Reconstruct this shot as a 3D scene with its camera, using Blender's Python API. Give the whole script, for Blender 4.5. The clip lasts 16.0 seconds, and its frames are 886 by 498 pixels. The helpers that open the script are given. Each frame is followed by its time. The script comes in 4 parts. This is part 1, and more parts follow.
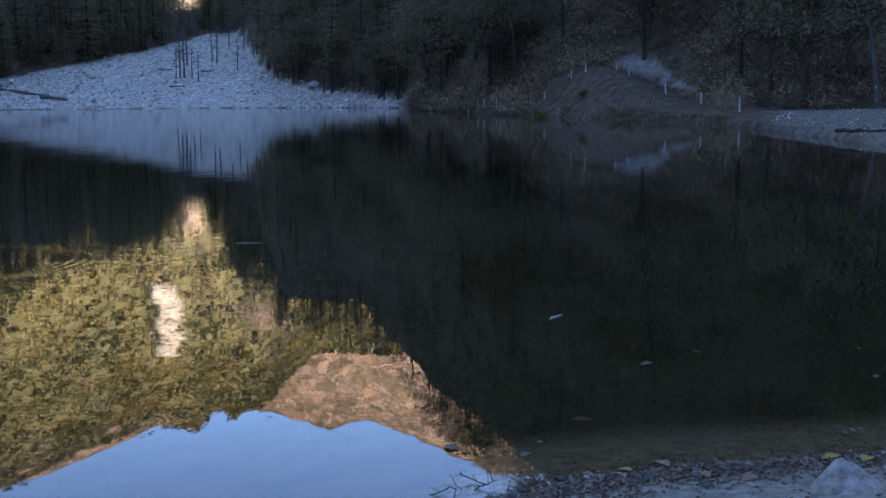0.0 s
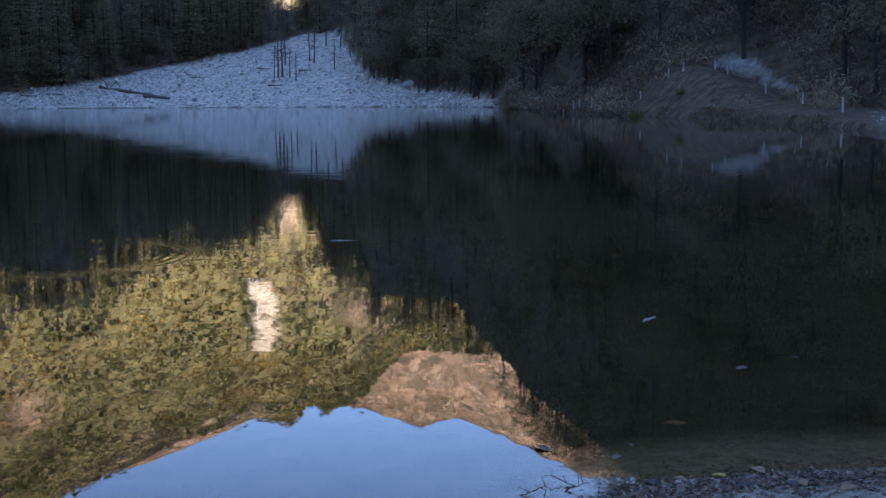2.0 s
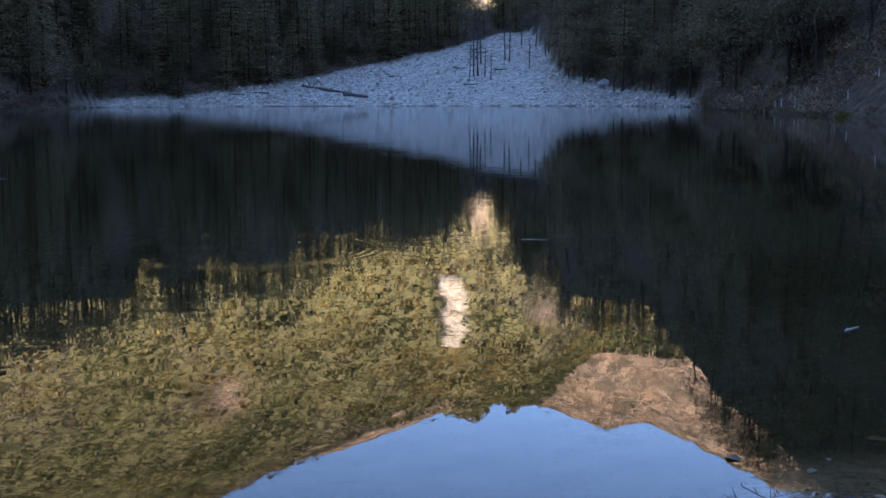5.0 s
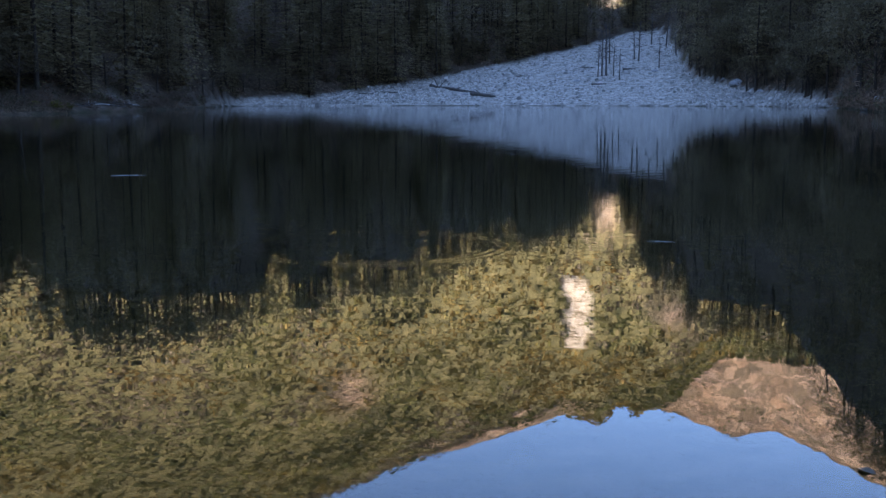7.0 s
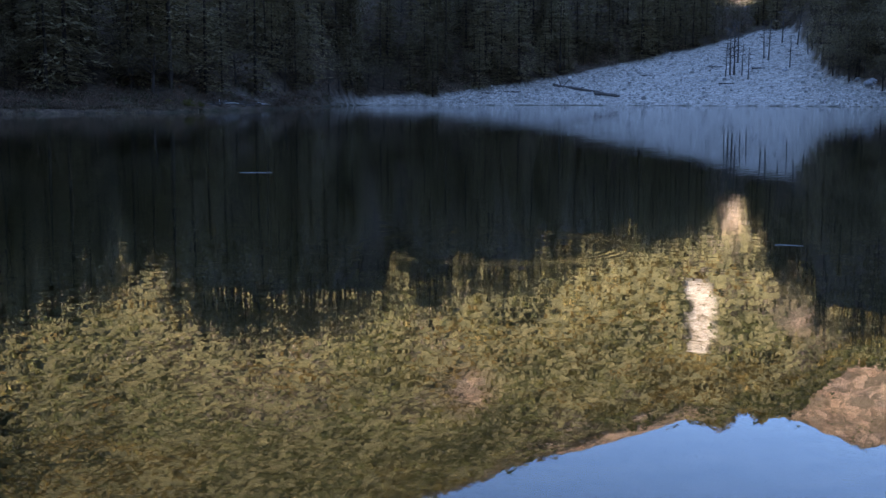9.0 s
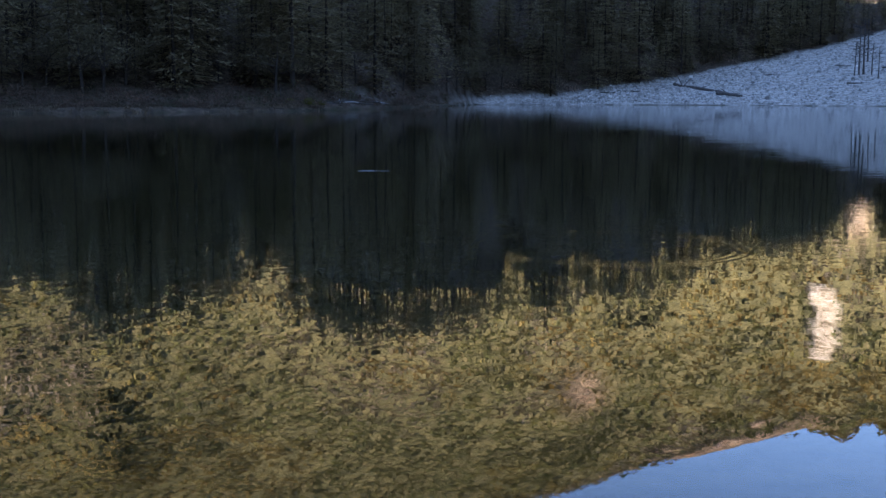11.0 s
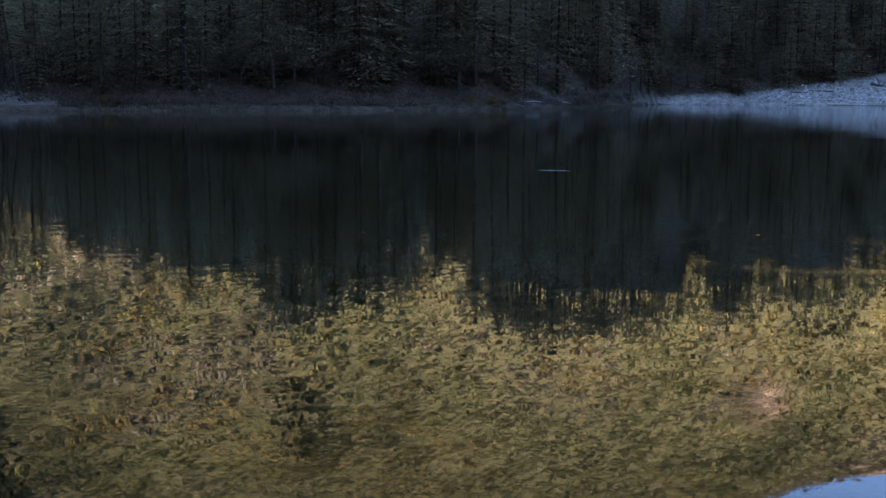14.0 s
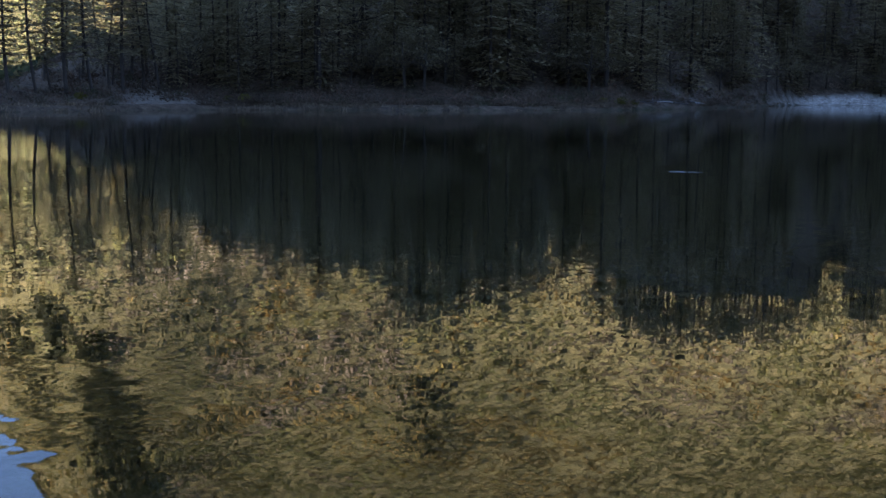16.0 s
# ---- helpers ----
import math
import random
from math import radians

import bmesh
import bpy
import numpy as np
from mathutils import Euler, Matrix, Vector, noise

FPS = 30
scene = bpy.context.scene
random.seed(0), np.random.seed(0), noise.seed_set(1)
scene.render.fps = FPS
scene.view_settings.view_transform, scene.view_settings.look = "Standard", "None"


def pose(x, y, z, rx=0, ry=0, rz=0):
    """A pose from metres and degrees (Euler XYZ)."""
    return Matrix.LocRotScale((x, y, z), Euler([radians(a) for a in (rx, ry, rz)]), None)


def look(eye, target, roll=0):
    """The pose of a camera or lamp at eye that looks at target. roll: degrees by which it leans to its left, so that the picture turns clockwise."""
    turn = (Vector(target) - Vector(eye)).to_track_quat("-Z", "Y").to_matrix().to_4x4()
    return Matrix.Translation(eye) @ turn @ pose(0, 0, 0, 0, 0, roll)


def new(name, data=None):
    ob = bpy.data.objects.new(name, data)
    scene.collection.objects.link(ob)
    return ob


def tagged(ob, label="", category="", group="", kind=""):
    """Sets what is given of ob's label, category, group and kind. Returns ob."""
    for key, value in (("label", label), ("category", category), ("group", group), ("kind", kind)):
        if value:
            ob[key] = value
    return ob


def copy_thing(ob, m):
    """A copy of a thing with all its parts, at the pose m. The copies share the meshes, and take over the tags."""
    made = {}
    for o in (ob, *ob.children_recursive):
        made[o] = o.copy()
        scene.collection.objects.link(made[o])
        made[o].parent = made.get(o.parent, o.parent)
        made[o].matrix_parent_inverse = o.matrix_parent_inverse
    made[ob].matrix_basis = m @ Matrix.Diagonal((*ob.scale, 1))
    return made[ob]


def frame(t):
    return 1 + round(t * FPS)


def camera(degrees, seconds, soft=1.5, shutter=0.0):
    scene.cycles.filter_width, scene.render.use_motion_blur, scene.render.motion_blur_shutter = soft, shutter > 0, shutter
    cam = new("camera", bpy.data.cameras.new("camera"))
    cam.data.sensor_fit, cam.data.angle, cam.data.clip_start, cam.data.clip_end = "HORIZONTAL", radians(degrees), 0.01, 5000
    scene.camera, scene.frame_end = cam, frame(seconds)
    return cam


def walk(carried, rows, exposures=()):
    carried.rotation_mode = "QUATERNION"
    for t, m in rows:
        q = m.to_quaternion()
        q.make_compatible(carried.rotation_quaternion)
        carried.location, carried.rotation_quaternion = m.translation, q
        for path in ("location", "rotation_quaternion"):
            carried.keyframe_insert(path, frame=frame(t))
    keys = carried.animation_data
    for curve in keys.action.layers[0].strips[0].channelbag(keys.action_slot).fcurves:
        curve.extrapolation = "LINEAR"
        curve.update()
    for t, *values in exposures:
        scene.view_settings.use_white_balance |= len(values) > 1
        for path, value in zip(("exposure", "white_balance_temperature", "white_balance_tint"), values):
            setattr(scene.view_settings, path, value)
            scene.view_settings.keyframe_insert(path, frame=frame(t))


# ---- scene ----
# ---- camera ----
cam = camera(42.4, 16.0, soft=1.4)
EYE_HEIGHT = 2.2
YAW = [(0, 0.0), (0.5, 0.9), (1, 2.04), (1.5, 3.25), (2, 4.69), (2.5, 6.13), (3, 7.72), (3.5, 9.27), (4, 10.99), (6.5, 19.01), (7, 20.6), (7.5, 22.13),
       (8, 23.71), (8.5, 25.21), (11, 32.53), (11.5, 33.94), (12, 35.44), (12.5, 36.84), (13, 38.41), (13.5, 39.89), (14, 41.55), (14.5, 43.11),
       (15, 44.78), (15.5, 46.33), (16, 47.96)]


def camera_pose(t, yaw):
    pitch = -7.56 - 0.02 * min(t, 8) / 8 - 0.17 * max(t - 8, 0) / 8
    return pose(0, 0, EYE_HEIGHT, 0, 0, yaw) @ pose(0, 0, 0, 90 + pitch) @ pose(0, 0, 0, 0, 0, -0.42 + 0.05 * t)


walk(cam, [(t, camera_pose(t, yaw)) for t, yaw in YAW], exposures=[(0, 3.05, 6640, 18), (8, 3.05, 6640, 18), (12, 3.1, 6640, 18), (16, 3.1, 6640, 18)])

# ---- light: low sun from behind, clear sky ----
SUN_ELEV, SUN_FROM = 21.0, 172.0        # degrees; direction counted from +y, positive to the left
world = bpy.data.worlds.new("world")
scene.world = world
world.use_nodes = True
wn, wl = world.node_tree.nodes, world.node_tree.links
sky = wn.new("ShaderNodeTexSky")
sky.sky_type, sky.sun_disc = "NISHITA", False
sky.sun_elevation, sky.sun_rotation = radians(SUN_ELEV), radians(-SUN_FROM)
sky.altitude, sky.dust_density, sky.ozone_density = 3000, 0.0, 3.1
wl.new(sky.outputs[0], wn["Background"].inputs[0])
wn["Background"].inputs[1].default_value = 0.081
sun_data = bpy.data.lights.new("sun", "SUN")
sun_data.energy, sun_data.angle, sun_data.color = 5.0, radians(0.5), (1.0, 0.86, 0.68)
sun = new("sun", sun_data)
a, e = radians(SUN_FROM), radians(SUN_ELEV)
sun.matrix_world = look((-math.sin(a) * math.cos(e) * 50, math.cos(a) * math.cos(e) * 50, math.sin(e) * 50), (0, 0, 0))


def polar(az, r, z=0.0):
    """The place at a bearing (degrees from +y, positive to the left) and a distance."""
    return Vector((-math.sin(radians(az)) * r, math.cos(radians(az)) * r, z))


# ---- materials ----
def material(name, rough=0.8, spec=0.3):
    m = bpy.data.materials.new(name)
    m.use_nodes = True
    nt = m.node_tree
    b = nt.nodes["Principled BSDF"]
    b.inputs["Roughness"].default_value = rough
    b.inputs["Specular IOR Level"].default_value = spec
    return m, nt, b


def node(nt, kind, **values):
    n = nt.nodes.new(kind)
    for key, value in values.items():
        n.inputs[key.replace("_", " ")].default_value = value
    return n


def noise_tex(nt, scale, detail=4.0, rough=0.6, stretch=None):
    co = nt.nodes.new("ShaderNodeTexCoord")
    out = co.outputs["Object"]
    if stretch:
        mp = nt.nodes.new("ShaderNodeMapping")
        mp.inputs["Scale"].default_value = stretch
        nt.links.new(out, mp.inputs[0])
        out = mp.outputs[0]
    n = node(nt, "ShaderNodeTexNoise", Scale=scale, Detail=detail, Roughness=rough)
    nt.links.new(out, n.inputs["Vector"])
    return n.outputs["Fac"]


def ramp(nt, fac, stops):
    r = nt.nodes.new("ShaderNodeValToRGB")
    el = r.color_ramp.elements
    while len(el) < len(stops):
        el.new(0.5)
    for i, (p, c) in enumerate(stops):
        el[i].position, el[i].color = p, (*c, 1)
    nt.links.new(fac, r.inputs[0])
    return r.outputs[0]


def mix(nt, fac, one, two):
    m = nt.nodes.new("ShaderNodeMix")
    m.data_type = "RGBA"
    if hasattr(fac, "is_linked"):
        nt.links.new(fac, m.inputs[0])
    else:
        m.inputs[0].default_value = fac
    for sock, v in ((m.inputs[6], one), (m.inputs[7], two)):
        if hasattr(v, "is_linked"):
            nt.links.new(v, sock)
        else:
            sock.default_value = (*v, 1)
    return m.outputs[2]


def bump(nt, b, fac, strength, distance):
    n = nt.nodes.new("ShaderNodeBump")
    n.inputs["Strength"].default_value, n.inputs["Distance"].default_value = strength, distance
    nt.links.new(fac, n.inputs["Height"])
    nt.links.new(n.outputs[0], b.inputs["Normal"])


def attribute(nt, name):
    n = nt.nodes.new("ShaderNodeAttribute")
    n.attribute_name = name
    return n


def surface_mat(name, stops, scale, rough=0.85, bump_scale=None, bump_size=0.02, spec=0.25, stretch=None):
    m, nt, b = material(name, rough, spec)
    nt.links.new(ramp(nt, noise_tex(nt, scale, 6, 0.65, stretch), stops), b.inputs["Base Color"])
    if bump_scale:
        bump(nt, b, noise_tex(nt, bump_scale, 5, 0.6, stretch), 0.6, bump_size)
    return m


def leaf_mat(name, dark, mid, light, per_tree=True):
    """Foliage: hue by leaf spray, and by tree."""
    m, nt, b = material(name, 0.75, 0.15)
    g = nt.nodes.new("ShaderNodeNewGeometry")
    c = ramp(nt, g.outputs["Random Per Island"], [(0.0, dark), (0.55, mid), (1.0, light)])
    if per_tree:
        o = nt.nodes.new("ShaderNodeObjectInfo")
        h = nt.nodes.new("ShaderNodeHueSaturation")
        r = node(nt, "ShaderNodeMapRange")
        r.inputs["To Min"].default_value, r.inputs["To Max"].default_value = 0.7, 1.35
        nt.links.new(o.outputs["Random"], r.inputs[0])
        nt.links.new(r.outputs[0], h.inputs["Value"])
        nt.links.new(c, h.inputs["Color"])
        c = h.outputs[0]
    nt.links.new(c, b.inputs["Base Color"])
    thin(nt, b, c)
    return m


def thin(nt, b, c):
    """Leaves that let part of the light through."""
    tr = nt.nodes.new("ShaderNodeBsdfTranslucent")
    mx = nt.nodes.new("ShaderNodeMixShader")
    mx.inputs[0].default_value = 0.45
    nt.links.new(c, tr.inputs[0])
    nt.links.new(b.outputs[0], mx.inputs[1])
    nt.links.new(tr.outputs[0], mx.inputs[2])
    nt.links.new(mx.outputs[0], nt.nodes["Material Output"].inputs[0])


def tint_mat(name, rough=0.8, leafy=True, low=0.6, high=1.4):
    """Foliage of joined woods: colour from the tree, varied by spray."""
    m, nt, b = material(name, rough, 0.12)
    g = nt.nodes.new("ShaderNodeNewGeometry")
    h = nt.nodes.new("ShaderNodeHueSaturation")
    r = node(nt, "ShaderNodeMapRange")
    r.inputs["To Min"].default_value, r.inputs["To Max"].default_value = low, high
    nt.links.new(g.outputs["Random Per Island"], r.inputs[0])
    nt.links.new(r.outputs[0], h.inputs["Value"])
    nt.links.new(attribute(nt, "tint").outputs["Color"], h.inputs["Color"])
    nt.links.new(h.outputs[0], b.inputs["Base Color"])
    if leafy:
        thin(nt, b, h.outputs[0])
    return m


def ground_material():
    m, nt, b = material("ground_cover", 0.92, 0.15)
    soil = ramp(nt, noise_tex(nt, 0.8, 10, 0.8), [(0.38, (0.035, 0.025, 0.017)), (0.47, (0.075, 0.053, 0.035)), (0.55, (0.115, 0.084, 0.056)), (0.66, (0.18, 0.135, 0.09))])
    stone = ramp(nt, noise_tex(nt, 0.75, 9, 0.8), [(0.38, (0.2, 0.178, 0.15)), (0.49, (0.44, 0.397, 0.34)), (0.6, (0.7, 0.645, 0.565))])
    crag = ramp(nt, noise_tex(nt, 0.022, 12, 0.8, (1, 1, 0.55)), [(0.36, (0.06, 0.06, 0.042)), (0.425, (0.2, 0.14, 0.1)), (0.5, (0.36, 0.25, 0.175)), (0.58, (0.47, 0.34, 0.24)), (0.66, (0.68, 0.57, 0.46))])
    ledge = ramp(nt, noise_tex(nt, 0.03, 10, 0.78, (1, 1, 0.8)), [(0.38, (0.1, 0.095, 0.065)), (0.47, (0.25, 0.19, 0.15)), (0.56, (0.34, 0.265, 0.21)), (0.64, (0.5, 0.42, 0.36))])
    rust = ramp(nt, noise_tex(nt, 0.008, 3, 0.6), [(0.44, (0, 0, 0)), (0.56, (1, 1, 1))])
    co = nt.nodes.new("ShaderNodeTexCoord")
    warp = nt.nodes.new("ShaderNodeVectorMath")
    warp.operation = "MULTIPLY_ADD"
    grain = node(nt, "ShaderNodeTexNoise", Scale=0.03, Detail=5.0, Roughness=0.7)
    nt.links.new(co.outputs["Object"], grain.inputs["Vector"])
    nt.links.new(grain.outputs["Color"], warp.inputs[0])
    warp.inputs[1].default_value = (55, 55, 80)
    nt.links.new(co.outputs["Object"], warp.inputs[2])
    crack = node(nt, "ShaderNodeTexVoronoi", Scale=0.05)
    crack.feature = "DISTANCE_TO_EDGE"
    nt.links.new(warp.outputs[0], crack.inputs["Vector"])
    block = node(nt, "ShaderNodeTexVoronoi", Scale=0.05)
    nt.links.new(warp.outputs[0], block.inputs["Vector"])
    tone = nt.nodes.new("ShaderNodeSeparateColor")
    nt.links.new(block.outputs["Color"], tone.inputs[0])
    # crack lines coloured dark, painting the shadow between the rock blocks
    split = ramp(nt, crack.outputs["Distance"], [(0.02, (0.6, 0.6, 0.6)), (0.12, (0.0, 0.0, 0.0))])
    cliff = mix(nt, rust, crag, ledge)
    cliff = mix(nt, ramp(nt, tone.outputs[0], [(0.2, (0, 0, 0)), (0.95, (0.7, 0.7, 0.7))]), cliff, (0.52, 0.4, 0.3))
    cliff = mix(nt, ramp(nt, tone.outputs[1], [(0.6, (0, 0, 0)), (1.0, (0.75, 0.75, 0.75))]), cliff, (0.13, 0.115, 0.08))
    cliff = mix(nt, split, cliff, (0.07, 0.06, 0.045))
    pale = ramp(nt, noise_tex(nt, 0.11, 10, 0.8, (1, 1, 1.8)), [(0.4, (0.16, 0.13, 0.09)), (0.46, (0.5, 0.42, 0.32)), (0.54, (0.8, 0.75, 0.66))])
    meadow = ramp(nt, noise_tex(nt, 0.12, 10, 0.75), [(0.36, (0.055, 0.055, 0.03)), (0.5, (0.105, 0.1, 0.048)), (0.64, (0.16, 0.14, 0.07))])
    mud = ramp(nt, noise_tex(nt, 2.0, 8, 0.7), [(0.35, (0.012, 0.02, 0.005)), (0.6, (0.03, 0.038, 0.01))])
    shore = ramp(nt, noise_tex(nt, 9.0, 8, 0.75), [(0.3, (0.12, 0.104, 0.078)), (0.5, (0.33, 0.295, 0.24)), (0.7, (0.52, 0.475, 0.4))])
    frost = ramp(nt, noise_tex(nt, 1.2, 8, 0.7), [(0.35, (0.3, 0.29, 0.265)), (0.6, (0.7, 0.68, 0.64))])
    c = soil
    for name, col in (("meadow", meadow), ("gravel", stone), ("cliff", cliff), ("pale", pale), ("mud", mud), ("shore", shore), ("frost", frost)):
        c = mix(nt, attribute(nt, name).outputs["Fac"], c, col)
    nt.links.new(c, b.inputs["Base Color"])
    # grit underfoot, crags on the bare rock
    n1, n2 = nt.nodes.new("ShaderNodeMath"), nt.nodes.new("ShaderNodeMath")
    n3, n4 = nt.nodes.new("ShaderNodeMath"), nt.nodes.new("ShaderNodeMath")
    n1.operation, n2.operation, n3.operation, n4.operation = "MULTIPLY", "MULTIPLY", "MAXIMUM", "MULTIPLY_ADD"
    nt.links.new(noise_tex(nt, 2.5, 8, 0.7), n1.inputs[0])
    n1.inputs[1].default_value = 0.3
    nt.links.new(attribute(nt, "cliff").outputs["Fac"], n3.inputs[0])
    nt.links.new(attribute(nt, "pale").outputs["Fac"], n3.inputs[1])
    n5, n6 = nt.nodes.new("ShaderNodeMath"), nt.nodes.new("ShaderNodeMath")
    n5.operation, n6.operation = "MULTIPLY", "MAXIMUM"
    nt.links.new(attribute(nt, "meadow").outputs["Fac"], n5.inputs[0])
    n5.inputs[1].default_value = 0.08
    nt.links.new(n3.outputs[0], n6.inputs[0])
    nt.links.new(n5.outputs[0], n6.inputs[1])
    nt.links.new(n6.outputs[0], n2.inputs[0])
    n2.inputs[1].default_value = 80.0
    nt.links.new(noise_tex(nt, 0.04, 10, 0.75, (1, 1, 0.45)), n4.inputs[0])
    nt.links.new(n2.outputs[0], n4.inputs[1])
    nt.links.new(n1.outputs[0], n4.inputs[2])
    bump(nt, b, n4.outputs[0], 0.8, 1.0)
    return m


def water_material():
    m, nt, b = material("lake_water", 0.0, 0.5)
    b.inputs["Base Color"].default_value = (0.76, 0.58, 0.36, 1)
    b.inputs["Transmission Weight"].default_value = 0.993
    b.inputs["IOR"].default_value = 1.333
    co = nt.nodes.new("ShaderNodeTexCoord")
    # rings that spread from one spot on the still water
    sub = nt.nodes.new("ShaderNodeVectorMath")
    sub.operation = "SUBTRACT"
    sub.inputs[1].default_value = RINGS
    nt.links.new(co.outputs["Object"], sub.inputs[0])
    ln = nt.nodes.new("ShaderNodeVectorMath")
    ln.operation = "LENGTH"
    nt.links.new(sub.outputs[0], ln.inputs[0])

    def calc(op, *args):
        n = nt.nodes.new("ShaderNodeMath")
        n.operation = op
        for i, v in enumerate(args):
            if hasattr(v, "is_linked"):
                nt.links.new(v, n.inputs[i])
            else:
                n.inputs[i].default_value = v
        return n.outputs[0]

    d = ln.outputs["Value"]
    wave = calc("SINE", calc("MULTIPLY", d, 40.0))
    off = calc("DIVIDE", calc("SUBTRACT", d, 1.86), 0.24)
    fade = calc("EXPONENT", calc("MULTIPLY", calc("MULTIPLY", off, off), -1.0))
    rings = calc("MULTIPLY", calc("MULTIPLY", wave, fade), 0.0006)
    # calm along the near shore, a light ripple further out, stronger in patches
    out = nt.nodes.new("ShaderNodeVectorMath")
    out.operation = "LENGTH"
    nt.links.new(co.outputs["Object"], out.inputs[0])
    away = node(nt, "ShaderNodeMapRange")
    for k, v in enumerate((7.0, 19.0, 0.22, 1.0), 1):
        away.inputs[k].default_value = v
    nt.links.new(out.outputs["Value"], away.inputs[0])
    patches = calc("MULTIPLY_ADD", noise_tex(nt, 0.16, 2, 0.5), 2.4, -0.5)
    side = nt.nodes.new("ShaderNodeSeparateXYZ")
    nt.links.new(co.outputs["Object"], side.inputs[0])
    gust = node(nt, "ShaderNodeMapRange")
    for k, v in enumerate((-4.0, -12.0, 1.25, 2.1), 1):
        gust.inputs[k].default_value = v
    nt.links.new(side.outputs["X"], gust.inputs[0])
    lively = calc("MULTIPLY", calc("MULTIPLY", away.outputs[0], gust.outputs[0]), calc("MAXIMUM", patches, 0.3))
    small = calc("MULTIPLY", calc("MULTIPLY", noise_tex(nt, 2.2, 1, 0.5), 0.0019), lively)
    wide = calc("MULTIPLY", noise_tex(nt, 0.6, 1, 0.5), 0.0003)
    stir = node(nt, "ShaderNodeMapRange")
    for k, v in enumerate((16.0, 90.0, 0.0, 0.036), 1):
        stir.inputs[k].default_value = v
    nt.links.new(out.outputs["Value"], stir.inputs[0])
    nt.links.new(stir.outputs[0], b.inputs["Roughness"])
    n = nt.nodes.new("ShaderNodeBump")
    n.inputs["Strength"].default_value, n.inputs["Distance"].default_value = 1.0, 1.0
    # a breath of wind on the water close by
    gap = nt.nodes.new("ShaderNodeVectorMath")
    gap.operation = "DISTANCE"
    gap.inputs[1].default_value = polar(71, 8.5)
    nt.links.new(co.outputs["Object"], gap.inputs[0])
    calm = calc("MULTIPLY", calc("SUBTRACT", gap.outputs["Value"], 1.3), 0.9)
    breeze = calc("MULTIPLY", calc("MULTIPLY", noise_tex(nt, 2.6, 1, 0.5), 0.009), calc("EXPONENT", calc("MULTIPLY", calc("MAXIMUM", calm, 0.0), -4.0)))
    nt.links.new(calc("ADD", calc("ADD", calc("ADD", rings, small), wide), breeze), n.inputs["Height"])
    nt.links.new(n.outputs[0], b.inputs["Normal"])
    return m


RINGS = polar(24.2, 16.9)
M_GROUND = ground_material()
M_WATER = water_material()
M_BARK = surface_mat("bark", [(0.3, (0.035, 0.027, 0.021)), (0.7, (0.085, 0.067, 0.053))], 3.0, 0.9, 8.0, 0.03, stretch=(1, 1, 0.2))
M_DEADWOOD = surface_mat("dead_wood", [(0.3, (0.05, 0.045, 0.04)), (0.7, (0.16, 0.145, 0.13))], 3.0, 0.9, 8.0, 0.02, stretch=(1, 1, 0.2))
M_PALEWOOD = surface_mat("bleached_wood", [(0.3, (0.3, 0.29, 0.27)), (0.7, (0.55, 0.53, 0.5))], 4.0, 0.85, 9.0, 0.01, stretch=(1, 1, 0.2))
M_NEEDLES = leaf_mat("conifer_needles", (0.205, 0.162, 0.088), (0.258, 0.205, 0.108), (0.305, 0.245, 0.13))
M_OAK = leaf_mat("evergreen_leaves", (0.14, 0.112, 0.064), (0.19, 0.153, 0.084), (0.235, 0.19, 0.104))
M_WOODS = tint_mat("woods_foliage")


# ---- meshes from arrays ----
def fbm(x, y, scale, octaves=4, seed=0):
    """Smooth value noise, -1 to 1."""
    total, amp, norm = np.zeros_like(x, dtype=float), 1.0, 0.0
    for o in range(octaves):
        u, v = x / scale * 2 ** o + 17.3 * (seed + o), y / scale * 2 ** o - 9.1 * (seed + o)
        iu, iv = np.floor(u), np.floor(v)
        fu, fv = u - iu, v - iv
        fu, fv = fu * fu * (3 - 2 * fu), fv * fv * (3 - 2 * fv)

        def cell(i, j):
            s = np.sin(i * 127.1 + j * 311.7 + seed * 74.7) * 43758.5453
            return s - np.floor(s)

        n = (cell(iu, iv) * (1 - fu) + cell(iu + 1, iv) * fu) * (1 - fv) + (cell(iu, iv + 1) * (1 - fu) + cell(iu + 1, iv + 1) * fu) * fv
        total += amp * (2 * n - 1)
        norm += amp
        amp *= 0.5
    return total / norm


def mesh_of(name, verts, faces, mats, tint=None, smooth=False, normals=None):
    """A mesh from arrays; faces all have the same number of corners."""
    verts, faces = np.asarray(verts, float), np.asarray(faces, int)
    me = bpy.data.meshes.new(name)
    me.vertices.add(len(verts))
    me.vertices.foreach_set("co", verts.ravel())
    n, k = faces.shape
    me.loops.add(n * k)
    me.loops.foreach_set("vertex_index", faces.ravel().astype(np.int32))
    me.polygons.add(n)
    me.polygons.foreach_set("loop_start", np.arange(0, n * k, k, dtype=np.int32))
    me.polygons.foreach_set("use_smooth", np.full(n, smooth))
    me.update(calc_edges=True)
    me.validate()
    for m in mats if isinstance(mats, (list, tuple)) else [mats]:
        me.materials.append(m)
    if tint is not None:
        at = me.attributes.new("tint", "FLOAT_COLOR", "POINT")
        at.data.foreach_set("color", np.c_[tint, np.ones(len(tint))].ravel())
    if normals is not None:
        me.polygons.foreach_set("use_smooth", np.full(n, True))
        me.normals_split_custom_set_from_vertices(np.asarray(normals, float).tolist())
    return me


def part(name, me, parent, label=""):
    ob = new(name, me)
    ob.parent = parent
    if label:
        tagged(ob, label)
    return ob


